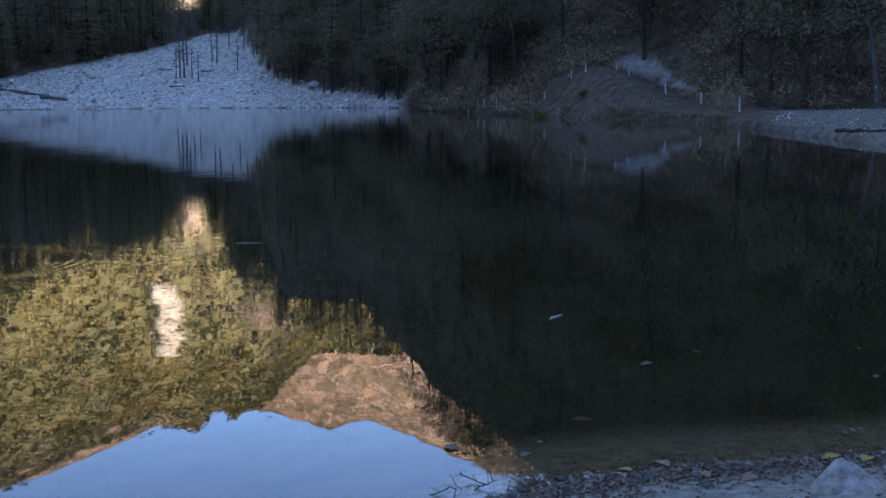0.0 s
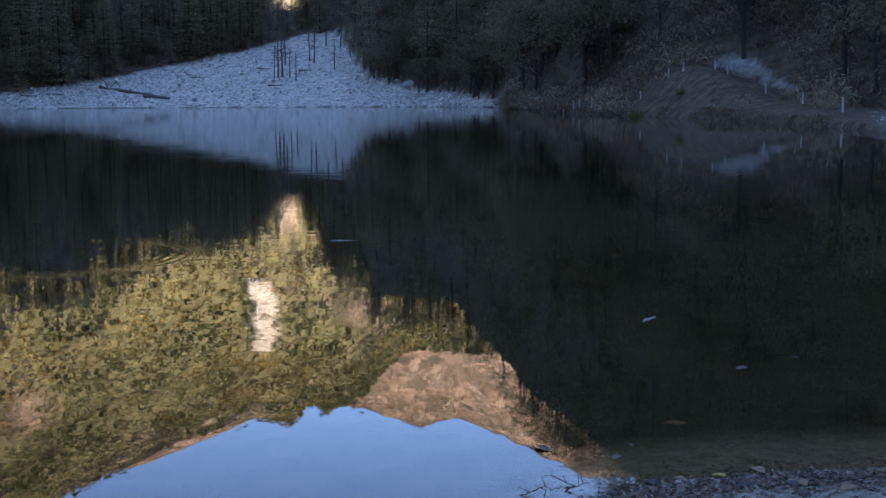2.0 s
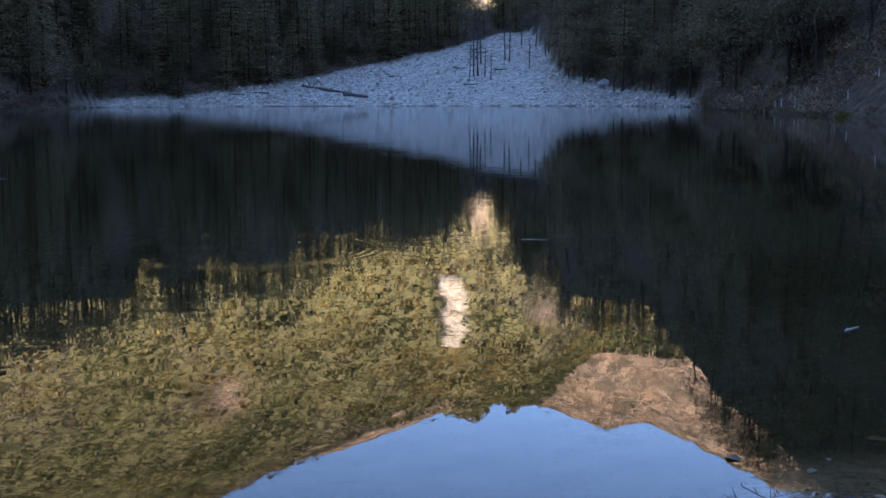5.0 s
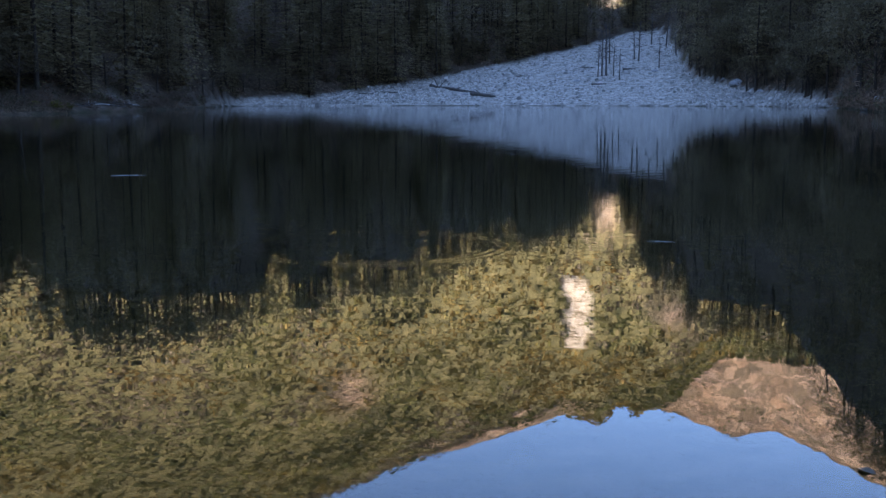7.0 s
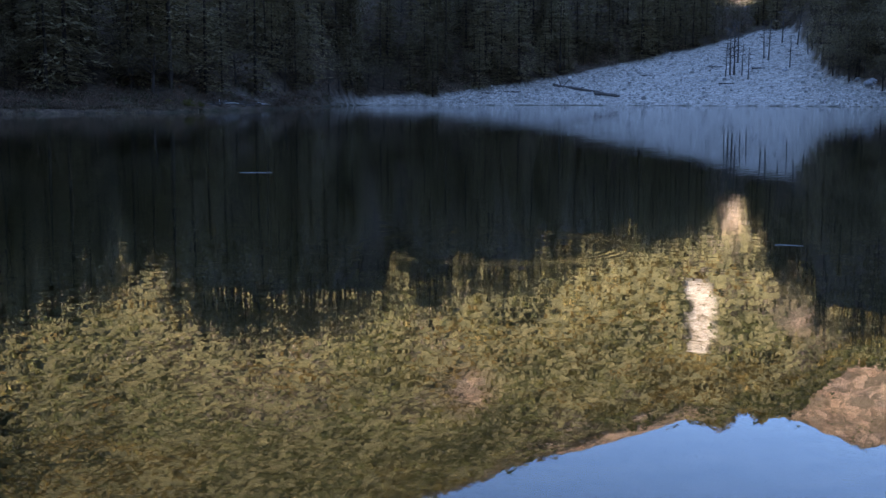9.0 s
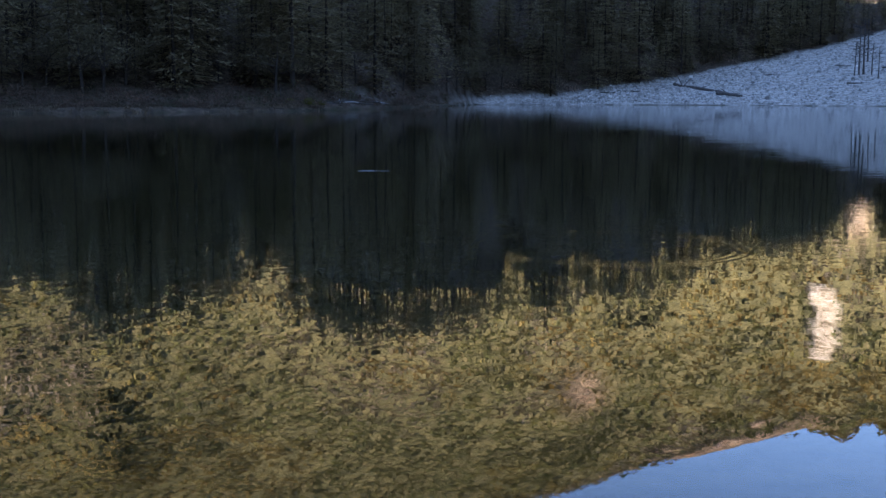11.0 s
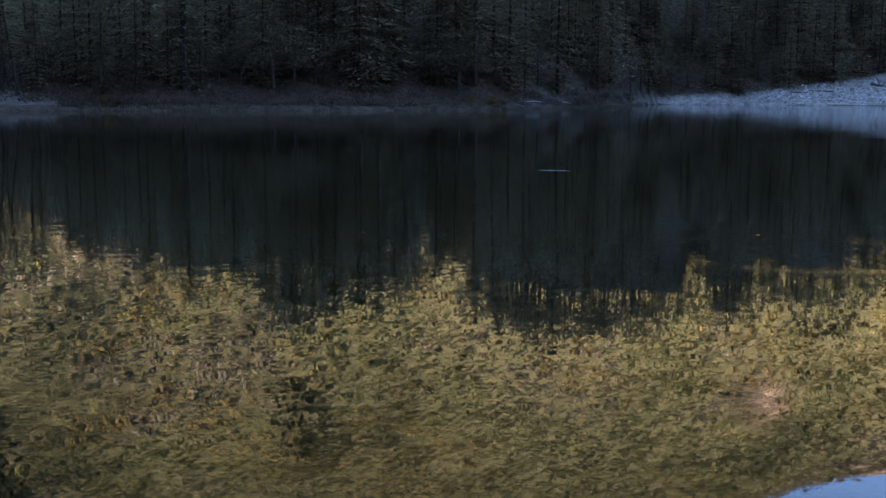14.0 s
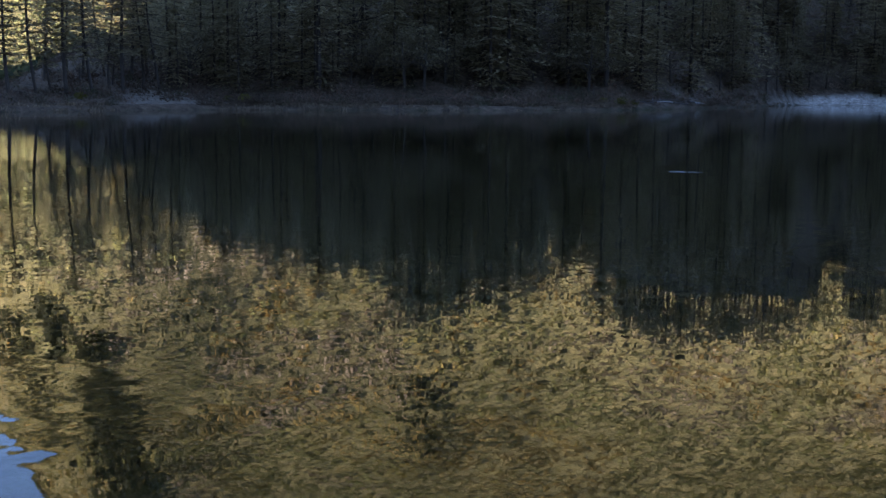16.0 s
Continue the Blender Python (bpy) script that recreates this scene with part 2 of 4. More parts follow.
def tubes(paths, sides=6):
    """Tapered tubes: each path is a list of (point, radius)."""
    V, F = [], []
    for path in paths:
        base = len(V)
        for i, (p, r) in enumerate(path):
            q = path[min(i + 1, len(path) - 1)][0] - path[max(i - 1, 0)][0]
            q = q.normalized() if q.length else Vector((0, 0, 1))
            u = q.orthogonal().normalized()
            w = q.cross(u)
            for k in range(sides):
                t = 2 * math.pi * k / sides
                V.append(p + (u * math.cos(t) + w * math.sin(t)) * r)
        for i in range(len(path) - 1):
            for k in range(sides):
                a0, a1 = base + i * sides + k, base + i * sides + (k + 1) % sides
                F.append((a0, a1, a1 + sides, a0 + sides))
    return np.array([tuple(v) for v in V]), np.array(F)


def sprays(rng, centre, out, size, flat=0.75, thin=0.28, broad=0.5):
    """One leaf spray per centre: a bent quad that points along out."""
    n = len(centre)
    up = np.c_[rng.normal(0, 1 - flat, n), rng.normal(0, 1 - flat, n), np.ones(n)]
    side = np.cross(out, up)
    side /= np.linalg.norm(side, axis=1, keepdims=True) + 1e-9
    size = np.broadcast_to(size, n)[:, None]
    tip = out * size * 0.5
    wid = side * size * rng.uniform(thin, broad, (n, 1))
    sag = np.c_[np.zeros(n), np.zeros(n), rng.uniform(-0.12, 0.05, n)] * size
    V = np.stack([centre - tip, centre + wid + sag, centre + tip + sag * 2, centre - wid + sag], 1).reshape(-1, 3)
    return V, np.arange(4 * n).reshape(n, 4)


def rounded(V, F, hub, own=0.4):
    """Turns each spray outwards from the crown's heart and rounds its shading with the crown."""
    Q = V.reshape(-1, 4, 3).copy()
    g = np.cross(Q[:, 2] - Q[:, 0], Q[:, 1] - Q[:, 3])
    g /= np.linalg.norm(g, axis=1, keepdims=True) + 1e-9
    mid = Q.mean(1)
    out = (mid - hub(mid)) + 1e-6
    out /= np.linalg.norm(out, axis=1, keepdims=True)
    back = (np.cross(Q[:, 1] - Q[:, 0], Q[:, 2] - Q[:, 0]) * out).sum(1) < 0
    Q[back] = Q[back][:, [0, 3, 2, 1]]
    g = np.where((g * out).sum(1, keepdims=True) < 0, -g, g)
    n = out * (1 - own) + g * own
    n /= np.linalg.norm(n, axis=1, keepdims=True)
    return Q.reshape(-1, 3), F, np.repeat(n, 4, 0)


def conifer_parts(rng, height, spread, whorls, per, along, bare=0.12, shape=0.9, girth=0.014):
    """Trunk tubes and crown sprays of a fir or pine with drooping, tiered limbs."""
    bend = rng.normal(0, 0.012 * height, 2)
    axis = lambda t: Vector((bend[0] * t * t, bend[1] * t * t, t * height))
    paths = [[(axis(t), girth * height * (1 - t) ** 0.8 + 0.015) for t in (-0.03, 0.0, 0.03, 0.2, 0.45, 0.7, 0.9, 1.0)]]
    C, O, S = [], [], []
    for w in range(whorls):
        t = bare + (1 - bare) * (w + rng.uniform(-0.3, 0.3)) / whorls
        t = min(max(t, bare), 0.985)
        reach = spread * ((1 - t) ** shape * 0.92 + 0.08) * rng.uniform(0.75, 1.15)
        if t < bare + 0.12:
            reach *= 0.7
        turn = rng.uniform(0, 6.28)
        for k in range(per):
            if rng.random() < 0.12:
                continue
            aa = turn + 6.283 * k / per + rng.normal(0, 0.25)
            ln = reach * rng.uniform(0.6, 1.12)
            d = np.array([math.cos(aa), math.sin(aa), 0])
            p0 = axis(t)
            droop = rng.uniform(0.1, 0.35) * (1.1 - t)
            tip = p0 + Vector(d) * ln + Vector((0, 0, -droop * ln))
            paths.append([(p0, 0.004 * height * (1 - t) + 0.012), (tip, 0.008)])
            for j in range(along):
                f = (j + 1.0) / along
                side = np.array([-d[1], d[0], 0]) * rng.normal(0, 0.2) * ln
                c = np.array(p0) + d * ln * f + side + np.array([0, 0, -droop * ln * f * f + rng.normal(0, 0.12)])
                o = d + np.array([-d[1], d[0], 0]) * rng.normal(0, 0.7) + np.array([0, 0, rng.normal(-0.15, 0.2)])
                C.append(c), O.append(o / np.linalg.norm(o)), S.append(height * rng.uniform(0.045, 0.075) * (0.75 + 0.15 * (1 - t)))
    return paths, np.array(C), np.array(O), np.array(S)


def broadleaf_parts(rng, height, spread, clumps, per):
    """Trunk, limbs and crown sprays of a round-crowned evergreen tree."""
    lean = Vector((rng.normal(0, 0.06), rng.normal(0, 0.06), 1))
    top = lean * height * 0.55
    paths = [[(lean * height * t - Vector((0, 0, 0.3 if t == 0 else 0)), 0.024 * height * (1 - t)) for t in (0, 0.1, 0.25, 0.4, 0.55)]]
    C, O, S = [], [], []
    for c in range(clumps):
        th, ph = rng.uniform(0, 6.28), math.acos(rng.uniform(-0.45, 1))
        rr = rng.uniform(0.55, 1.0)
        cen = np.array([math.cos(th) * math.sin(ph) * spread * rr, math.sin(th) * math.sin(ph) * spread * rr, height * (0.54 + 0.46 * math.cos(ph) * rr)])
        fork = lean * height * rng.uniform(0.25, 0.5)
        v = Vector(cen)
        paths.append([(fork, 0.008 * height), (v, 0.012)])
        cs = spread * rng.uniform(0.22, 0.38)
        for j in range(per):
            d = rng.normal(0, 1, 3)
            d[2] *= 0.6
            d /= np.linalg.norm(d)
            C.append(cen + d * cs * rng.uniform(0.4, 1.0) * np.array([1, 1, 0.6])), O.append(d), S.append(height * rng.uniform(0.035, 0.07))
    return paths, np.array(C), np.array(O), np.array(S)


def tree_meshes(rng, kind, height, spread, detail=1.0, limbs=True):
    if kind == "conifer":
        paths, C, O, S = conifer_parts(rng, height, spread, int(26 * detail), 7 if limbs else 6, int(16 * detail) + 1, 0.05)
    elif kind == "pine":
        paths, C, O, S = conifer_parts(rng, height, spread, int(17 * detail), 6, int(10 * detail) + 1, 0.35, 0.55)
    else:
        paths, C, O, S = broadleaf_parts(rng, height, spread, int(46 * detail), int(36 * detail))
    tv, tf = tubes(paths[:1], 8)
    lv, lf = tubes(paths[1::3], 3)
    sv, sf = sprays(rng, C, O, S * (0.68 if limbs else 1.05), 0.75, *((0.13, 0.27) if limbs else (0.17, 0.33)))
    heart = (lambda p: np.c_[np.zeros((len(p), 2)), p[:, 2] - 0.3 * height]) if kind != "oak" else (lambda p: np.tile((0, 0, 0.2 * height), (len(p), 1)))
    crown = rounded(sv, sf, heart, 0.3)
    trunk = (np.r_[tv, lv], np.r_[tf, lf + len(tv)]) if limbs else tubes(paths[:1], 5)
    return trunk, crown


def joined(name, bits, mats_kind):
    """Many trees in one mesh: bits are (verts, faces, matrix, tint)."""
    V, F, T, N, n = [], [], [], [], 0
    for v, f, *nor, m, tint in bits:
        V.append(v @ m[:3, :3].T + m[:3, 3])
        if nor:
            w = nor[0] @ m[:3, :3].T
            N.append(w / np.linalg.norm(w, axis=1, keepdims=True))
        F.append(f + n)
        T.append(np.tile(tint, (len(v), 1)))
        n += len(v)
    return new(name, mesh_of(name, np.concatenate(V), np.concatenate(F), mats_kind, np.concatenate(T), normals=np.concatenate(N) if N else None))


def stand(x, y, z, turn, size, wide=1.0):
    c, s = math.cos(turn), math.sin(turn)
    return np.array([[c * size * wide, -s * size * wide, 0, x], [s * size * wide, c * size * wide, 0, y], [0, 0, size, z], [0, 0, 0, 1.0]])


# ---- the lie of the land ----
def curve(pairs):
    k, v = np.array([p[0] for p in pairs], float), np.array([p[1] for p in pairs], float)
    return lambda az: np.interp(az, k, v)


def ease(x):
    x = np.clip(x, 0, 1)
    return x * x * (3 - 2 * x)


near_shore = curve([(-75, 25), (-45, 11), (-25, 7.9), (-21, 7.3), (-13, 6.8), (-6, 6.4), (-2.4, 6.1), (0, 5.4), (10, 4.2), (30, 3.4), (60, 3.4), (90, 4.5), (110, 9)])
far_shore = curve([(-75, 26), (-60, 36), (-30, 46), (-23, 50), (-20, 56), (-17, 68), (-14.5, 82), (-10, 104), (-6, 122), (-2, 150), (0, 178), (1.8, 240), (5, 266), (12, 284),
                   (20, 292), (27, 292), (31, 285), (33, 225), (36, 188), (40, 162), (48, 150), (56, 147), (62, 143), (70, 124), (80, 96), (95, 60), (110, 10)])
# where the wooded slopes begin, beyond the bank or the gravel fan
foot = curve([(-75, 60), (-30, 98), (-21, 106), (-17, 110), (-14.5, 118), (-10, 132), (-6, 144), (-2, 164), (0, 190), (1.8, 245), (3, 257), (4.7, 274), (6.2, 287), (7.8, 305), (8.4, 314),
              (8.9, 340), (9.3, 372), (9.7, 398), (10.2, 412), (11.3, 412), (14.5, 375), (20.7, 329), (23.5, 313), (26, 302), (29, 294.5), (31, 288), (33, 240), (36, 206), (40, 178), (48, 165), (56, 160), (62, 160),
              (70, 140), (80, 114), (95, 72), (110, 16)])
# tree-top line of the shaded slopes, degrees above the horizon
near_top = curve([(-75, 26), (-30, 26), (-10, 25), (-2, 18.5), (0.5, 16.6), (1.5, 15.2), (3, 13.4), (4.2, 11.8), (8.2, 11.5), (8.5, 9.9), (10.5, 8.6), (10.9, 6.3), (11.5, 5.5), (12.3, 4.4), (13.1, 5.3), (14.5, 6.9),
                  (16.5, 7.5), (19.0, 8.3), (21.6, 9.2), (22.6, 10.4), (24.5, 10.1), (26, 9.7), (26.6, 11.0), (28.3, 11.2), (28.6, 9.7), (29.4, 9.7), (29.7, 11.6), (33, 11.9), (36, 12.2), (39.9, 11.3), (40.4, 8.0), (42.4, 7.7), (42.9, 9.6), (45, 10.2), (46.4, 9.2), (47.2, 10.4), (49.6, 11.4), (50.6, 9.0), (53, 8.7),
                  (58, 7.6), (62, 5.0), (63.6, 3.0), (66, 1.2), (69, 0.1), (75, 0.4), (95, 8), (110, 20)])
green_ridge = curve([(-30, 11), (2, 12.6), (3.8, 12.5), (6.3, 12.3), (8, 13.6), (8.8, 14.6), (9.6, 15.1), (10.3, 15.3), (10.9, 15.45), (11.3, 15.1), (11.7, 15.15), (12.5, 16.0), (13.0, 15.9), (14.5, 15.65),
                     (16.7, 16.55), (18.7, 17.15), (19.3, 17.4), (21.3, 17.7), (23.4, 18.35), (25.8, 19.3), (32, 21), (45, 22.5), (56, 22), (62, 22), (64, 21.5), (66, 20.6), (67.5, 19.2), (69, 16.8), (71, 13), (73, 10), (80, 10), (110, 12)])
red_peak = curve([(-30, 18.6), (-2.4, 18.65), (-1.3, 18.0), (-0.6, 17.9), (0.5, 17.3), (1.0, 17.25), (1.65, 16.65), (2.9, 16.3), (3.4, 16.15), (4, 15.95), (4.6, 16.05), (5.4, 16.15), (6.4, 16.25), (7.0, 16.0), (7.7, 15.95), (8.3, 15.55), (9.6, 15.4),
                  (10.3, 14.2), (11, 13), (30, 12), (110, 8)])
shade_line = curve([(-600, 280), (60, 280), (129, 247), (191, 243), (216, 258), (264, 250), (272, 100), (280, 20), (300, 5), (600, 0)])
frost_foot = curve([(-12.8, 0.0), (-11.2, 0.4), (-10.5, 0.5), (-9.4, 1.05), (-8.0, 1.5)])
NEAR_RISE, TREE = 130.0, 19.0
sun_dir = radians(SUN_FROM + 180)


def lie(x, y):
    """Height of the ground, and what covers it."""
    x, y = np.asarray(x, float), np.asarray(y, float)
    r, az = np.hypot(x, y), np.degrees(np.arctan2(-x, y))
    a0 = np.clip(az, -75, 110)
    rn, rf, ft = near_shore(a0), far_shore(a0), foot(a0)
    wob = fbm(x, y, 14, 3, 1)
    rf = rf + wob * np.clip(rf * 0.012, 0, 2.5) * (0.15 + 0.85 * ease((az + 15) / 4))
    ft = np.maximum(ft + wob * 3, rf + 2)
    front = (az > -75) & (az < 110)
    # lake bed and banks
    bed = -np.minimum(0.15 * np.maximum(r - rn, 0) ** 1.25, np.minimum(0.25 * np.maximum(rf - r, 0), 3.2))
    bank = np.minimum(0.105 * np.maximum(rn - r, 0), 0.7) + 0.015 * fbm(x, y, 0.7, 3, 4)
    over = np.maximum(r - rf, 0)
    fan_w = ease((az - 1.0) / 2) * ease((33 - az) / 3)
    tilt = np.interp(az, [-16, -12, 0, 2, 31, 34], [0.012, 0.06, 0.09, 0.03, 0.03, 0.1])
    flat = np.minimum(0.35 * over, 0.4) + tilt * over + 4.0 * np.exp(-((az + 7.3) / 3.0) ** 2) * ease(over / 17)
    fan = 0.188 * over + 0.25 * fbm(x, y, 9, 3, 7) * np.clip(over / 15, 0, 1) + np.minimum(over * 0.15, 0.12)
    fan = fan + 0.6 * fbm(x, y, 40, 2, 8) * np.clip(over / 40, 0, 1) + 0.3 * fbm(x * 0.5, y * 1.3, 4.5, 2, 41) * np.clip(over / 8, 0, 1)
    shelf = flat * (1 - fan_w) + fan * fan_w
    # wooded slopes
    up = np.maximum(r - ft, 0)
    rise = np.where(az < 9.8, NEAR_RISE + 40, NEAR_RISE)
    crest_r = ft + rise
    crest = np.tan(np.radians(near_top(a0))) * crest_r + EYE_HEIGHT - TREE * ease((65 - az) / 4) * (1 - 0.6 * np.exp(-((az - 12.3) / 0.8) ** 2))
    crest = np.maximum(crest, 2.0)
    t = np.clip(up / rise, 0, 1)
    slope = np.where(up > 0, np.minimum(shelf, np.maximum(crest, 0)) * (1 - t) + crest * (0.6 * t + 0.4 * ease(t)), shelf)
    slope = slope + 2.5 * fbm(x, y, 30, 3, 2) * np.clip(up / 30, 0, 1) * (1 - 0.5 * t)
    # behind the crest: a dip, then the sunlit mountain and the bare peak behind it
    past = np.maximum(r - crest_r, 0)
    dip = np.minimum(crest, 25)
    slope = np.where(past > 0, crest + (dip - crest) * ease(past / 140), slope)
    g1 = np.tan(np.radians(green_ridge(a0))) * 1050
    g2 = np.tan(np.radians(red_peak(a0))) * 1700
    left = ease((az - 38) / 30)                       # the lit slope comes close on this side
    start = 560 - 150 * left
    m = np.clip((r - start) / (1050 - start), 0, 1)
    rough = fbm(x, y, 190, 4, 3)
    mount = g1 * (0.75 * m + 0.25 * ease(m)) * (r <= 1050) + (g1 - (r - 1050) * 0.25) * (r > 1050) + rough * 42 * ease(m) * ease((1030 - r) / 200)
    m2 = np.clip((r - 1150) / 550, 0, 1)
    craggy = fbm(x, y, 120, 6, 5)
    peak = np.where(r < 1700, g2 * (0.3 + 0.7 * m2) * (r > 1150), g2 - (r - 1700) * 0.3) + (craggy * 60 + 110 * (0.3 - np.abs(fbm(x, y, 110, 5, 15))) + 45 * (0.3 - np.abs(fbm(x, y, 36, 3, 16)))) * m2 * ease((1695 - r) / 100) * (r > 1150)
    high = np.maximum(np.maximum(mount, peak), -50)
    wild = np.maximum(slope, np.where(r > start, high, -50))
    wild = np.where(r > 1700, np.maximum(wild, 60 + 40 * rough), wild)
    z = np.where(r < rn, bank, np.where(r < rf, bed, wild))
    # the ridge behind, which keeps the lake in shade
    s = x * -math.sin(sun_dir) + y * math.cos(sun_dir)
    u = x * -math.cos(sun_dir) - y * math.sin(sun_dir)
    back = (shade_line(u) + 1500 * math.tan(radians(SUN_ELEV)) + 8 * fbm(x, y, 60, 3, 9)) * ease((-s - 12) / 1480) ** 1.2
    low = bank + 0.02 * r
    z = np.where(front, z, np.maximum(np.where(r < 12, bank, low), 0.4 * ease((r - 3) / 4)))
    z = np.where(front, np.where(r > rf, np.maximum(z, back * ease((az - 71) / 8)), z), np.maximum(z, back))
    # covers
    gravel = fan_w * (r > rf - 1) * ease((ft + 3 - r) / 2)
    spit = ease((-15.5 - az + 1.5 * fbm(x, y, 6, 3, 31)) / 2) * ease((r - rf + 2) / 2) * ease((ft - 3 - r) / 3)
    left_a = np.exp(-(((az - 61.5) / 2.6) ** 4)) * (r > rf + 3) * (r < ft + 3)
    left_b = np.exp(-(((az - 36.6) / 1.6) ** 4)) * (r > rf + 4) * (r < ft + 3)
    gravel = np.clip(np.maximum(gravel, np.maximum(0.2 * spit, 0.2 * np.maximum(left_a, left_b))), 0, 1) * front
    el = np.degrees(np.arctan2(z - EYE_HEIGHT, r))
    jag = fbm(x, y, 60, 4, 6)
    ragged = fbm(x, y, 22, 3, 26)
    cliff = (r > 1140) * ease((12 + 3 * jag - az) / 2) + (r > 560) * np.exp(-((az - 18.5) / 5) ** 4) * ease((el - green_ridge(a0) + 0.6 + 1.0 * jag + 0.7 * ragged) / 0.3)
    cliff += (r > 560) * np.exp(-(((az - 25.4) / 1.1) ** 2 + ((el - 14.4) / 0.9) ** 2)) * 1.2 + (r > 560) * np.exp(-(((az - 9) / 1.0) ** 2 + ((el - 10.3) / 0.8) ** 2))
    pale = (r > 560) * ease(2.2 + 1.5 * ragged - 1.8 * np.sqrt(((az - 13.75 + 0.08 * (el - 10.4) - 0.3 * jag) / 0.62) ** 2 + ((el - 10.4) / 1.7) ** 4))
    meadow = (r > np.where(az > 60, 268, start + 10)) * front
    pale = np.maximum(pale, (r > 500) * np.exp(-(((az - 12.5) / 0.38) ** 4 + ((el - 5.0) / 0.9) ** 4)) * 0.3)
    cliff = np.maximum(cliff, (r > 500) * np.exp(-(((az - 12.5) / 0.5) ** 4 + ((el - 5.2) / 1.0) ** 4)))
    fray = fbm(x, y, 4, 4, 33)
    top = np.interp(az, (-12.8, -11.2, -10.8, -10.4, -9.4, -8.6, -8.0), (0.3, 1.0, 1.5, 1.95, 2.1, 2.0, 1.85)) + 0.25 * fray
    low_edge = frost_foot(az) + 0.2 * fray
    frost = ease((az + 12.8) / 0.8) * ease((-7.9 - az + 0.4 * fray) / 0.3) * ease((el - low_edge) / 0.12) * ease((top - el) / 0.15) * (over > 6) * (r < ft + 22) * front
    mud = ease((-0.03 - z + 0.04 * fbm(x, y, 0.8, 3, 12)) / 0.16) * (r < rf)
    shore = (r < 14) * front * (1 - mud) * 0.9
    return z, dict(gravel=gravel, cliff=np.clip(cliff, 0, 1), pale=np.clip(pale, 0, 1), meadow=np.clip(meadow, 0, 1), mud=np.clip(mud, 0, 1), shore=np.clip(shore, 0, 1), frost=np.clip(frost * (0.4 + 1.3 * fray), 0, 0.34))


def build_ground():
    az = np.r_[np.arange(-180, -150, 1.0), np.arange(-150, -32, 3.0), np.arange(-32, -25, 0.31), np.arange(-24.9, -13.2, 0.16), np.arange(-13.1, -7.5, 0.12), np.arange(-7.3, 80, 0.31), np.arange(80, 141, 3.0), np.arange(143, 180, 1.0)]
    r = np.r_[0.02, 0.2, 0.4 * 1.04 ** np.arange(0, 92), np.geomspace(15, 250, 95)[1:], np.geomspace(47, 82, 55), np.geomspace(105, 160, 45), np.geomspace(251, 460, 80), np.geomspace(465, 1750, 140), np.geomspace(1800, 4500, 12)]
    r = np.unique(np.round(r, 3))
    A, R = np.meshgrid(np.radians(az), r, indexing="ij")
    X, Y = -np.sin(A) * R, np.cos(A) * R
    Z, cover = lie(X, Y)
    n, k = X.shape
    i, j = np.meshgrid(np.arange(n), np.arange(k - 1), indexing="ij")
    i2 = (i + 1) % n
    F = np.stack([i * k + j, i * k + j + 1, i2 * k + j + 1, i2 * k + j], -1).reshape(-1, 4)
    V = np.stack([X, Y, Z], -1).reshape(-1, 3)
    me = mesh_of("ground", V, F[:, ::-1], M_GROUND, smooth=True)
    for name, c in cover.items():
        at = me.attributes.new(name, "FLOAT", "POINT")
        at.data.foreach_set("value", np.ascontiguousarray(c.reshape(-1), dtype=np.float32))
    ob = new("ground", me)
    return tagged(ob, "valley floor, gravel fan, wooded slopes and sunlit mountain", "ground", kind="structure")


build_ground()

V = [(-math.sin(radians(t)) * 420 - 60, math.cos(radians(t)) * 420 + 100, 0) for t in range(0, 360, 6)]
me = bpy.data.meshes.new("water")
me.from_pydata(V, [], [tuple(range(len(V)))])
me.materials.append(M_WATER)
water = tagged(new("water", me), "still dark lake water mirroring the mountain", "water", kind="structure")
water.visible_shadow = False

# ---- woods ----
rng = np.random.default_rng(5)


def scatter(count, az_lo, az_hi, r_of, r_lo, r_hi):
    """Random places: a bearing, and a distance beyond r_of(bearing), evenly over the area."""
    az = rng.uniform(az_lo, az_hi, count)
    b = r_of(az)
    r = np.sqrt(rng.uniform((b + r_lo) ** 2, (b + r_hi) ** 2))
    return az, r


TALL = {"conifer": 21.0, "pine": 20.0, "oak": 14.0}


def fits(kind, size, az, r, z):
    """The size at which a tree keeps under the crest line of the slope."""
    top = r * math.tan(radians(float(near_top(az)) + rng.uniform(-1.0, 0.5))) + EYE_HEIGHT - z
    return min(size, top / TALL[kind])


TREES = []
for kind, n in (("conifer", 3), ("pine", 2), ("oak", 3)):
    for v in range(n):
        h = {"conifer": 21, "pine": 20, "oak": 13}[kind]
        TREES.append((kind, tree_meshes(rng, kind, h, {"conifer": 6.6, "pine": 6.2, "oak": 6.8}[kind], 0.95)))
LIGHT_TREES = [(k, tree_meshes(rng, k, {"conifer": 20, "pine": 19, "oak": 13}[k], {"conifer": 6.4, "pine": 6.2, "oak": 6.6}[k], 0.42, False)) for k in ("conifer", "conifer", "pine", "oak", "oak")]


def first_tree(kind, trunk, crown):
    label = {"conifer": "tall dark green fir on the shaded shore", "pine": "tall dark pine with a bare lower trunk",
             "oak": "round-crowned dark evergreen tree on the shaded shore"}[kind]
    name = {"conifer": "fir_tree", "pine": "pine_tree", "oak": "evergreen_tree"}[kind]
    base = tagged(new(name), label, "tree", "trees along the shore")
    part("trunk", mesh_of("trunk", *trunk, M_BARK, smooth=True), base)
    part("crown", mesh_of("crown", *crown[:2], M_OAK if kind == "oak" else M_NEEDLES, normals=crown[2]), base)
    return base


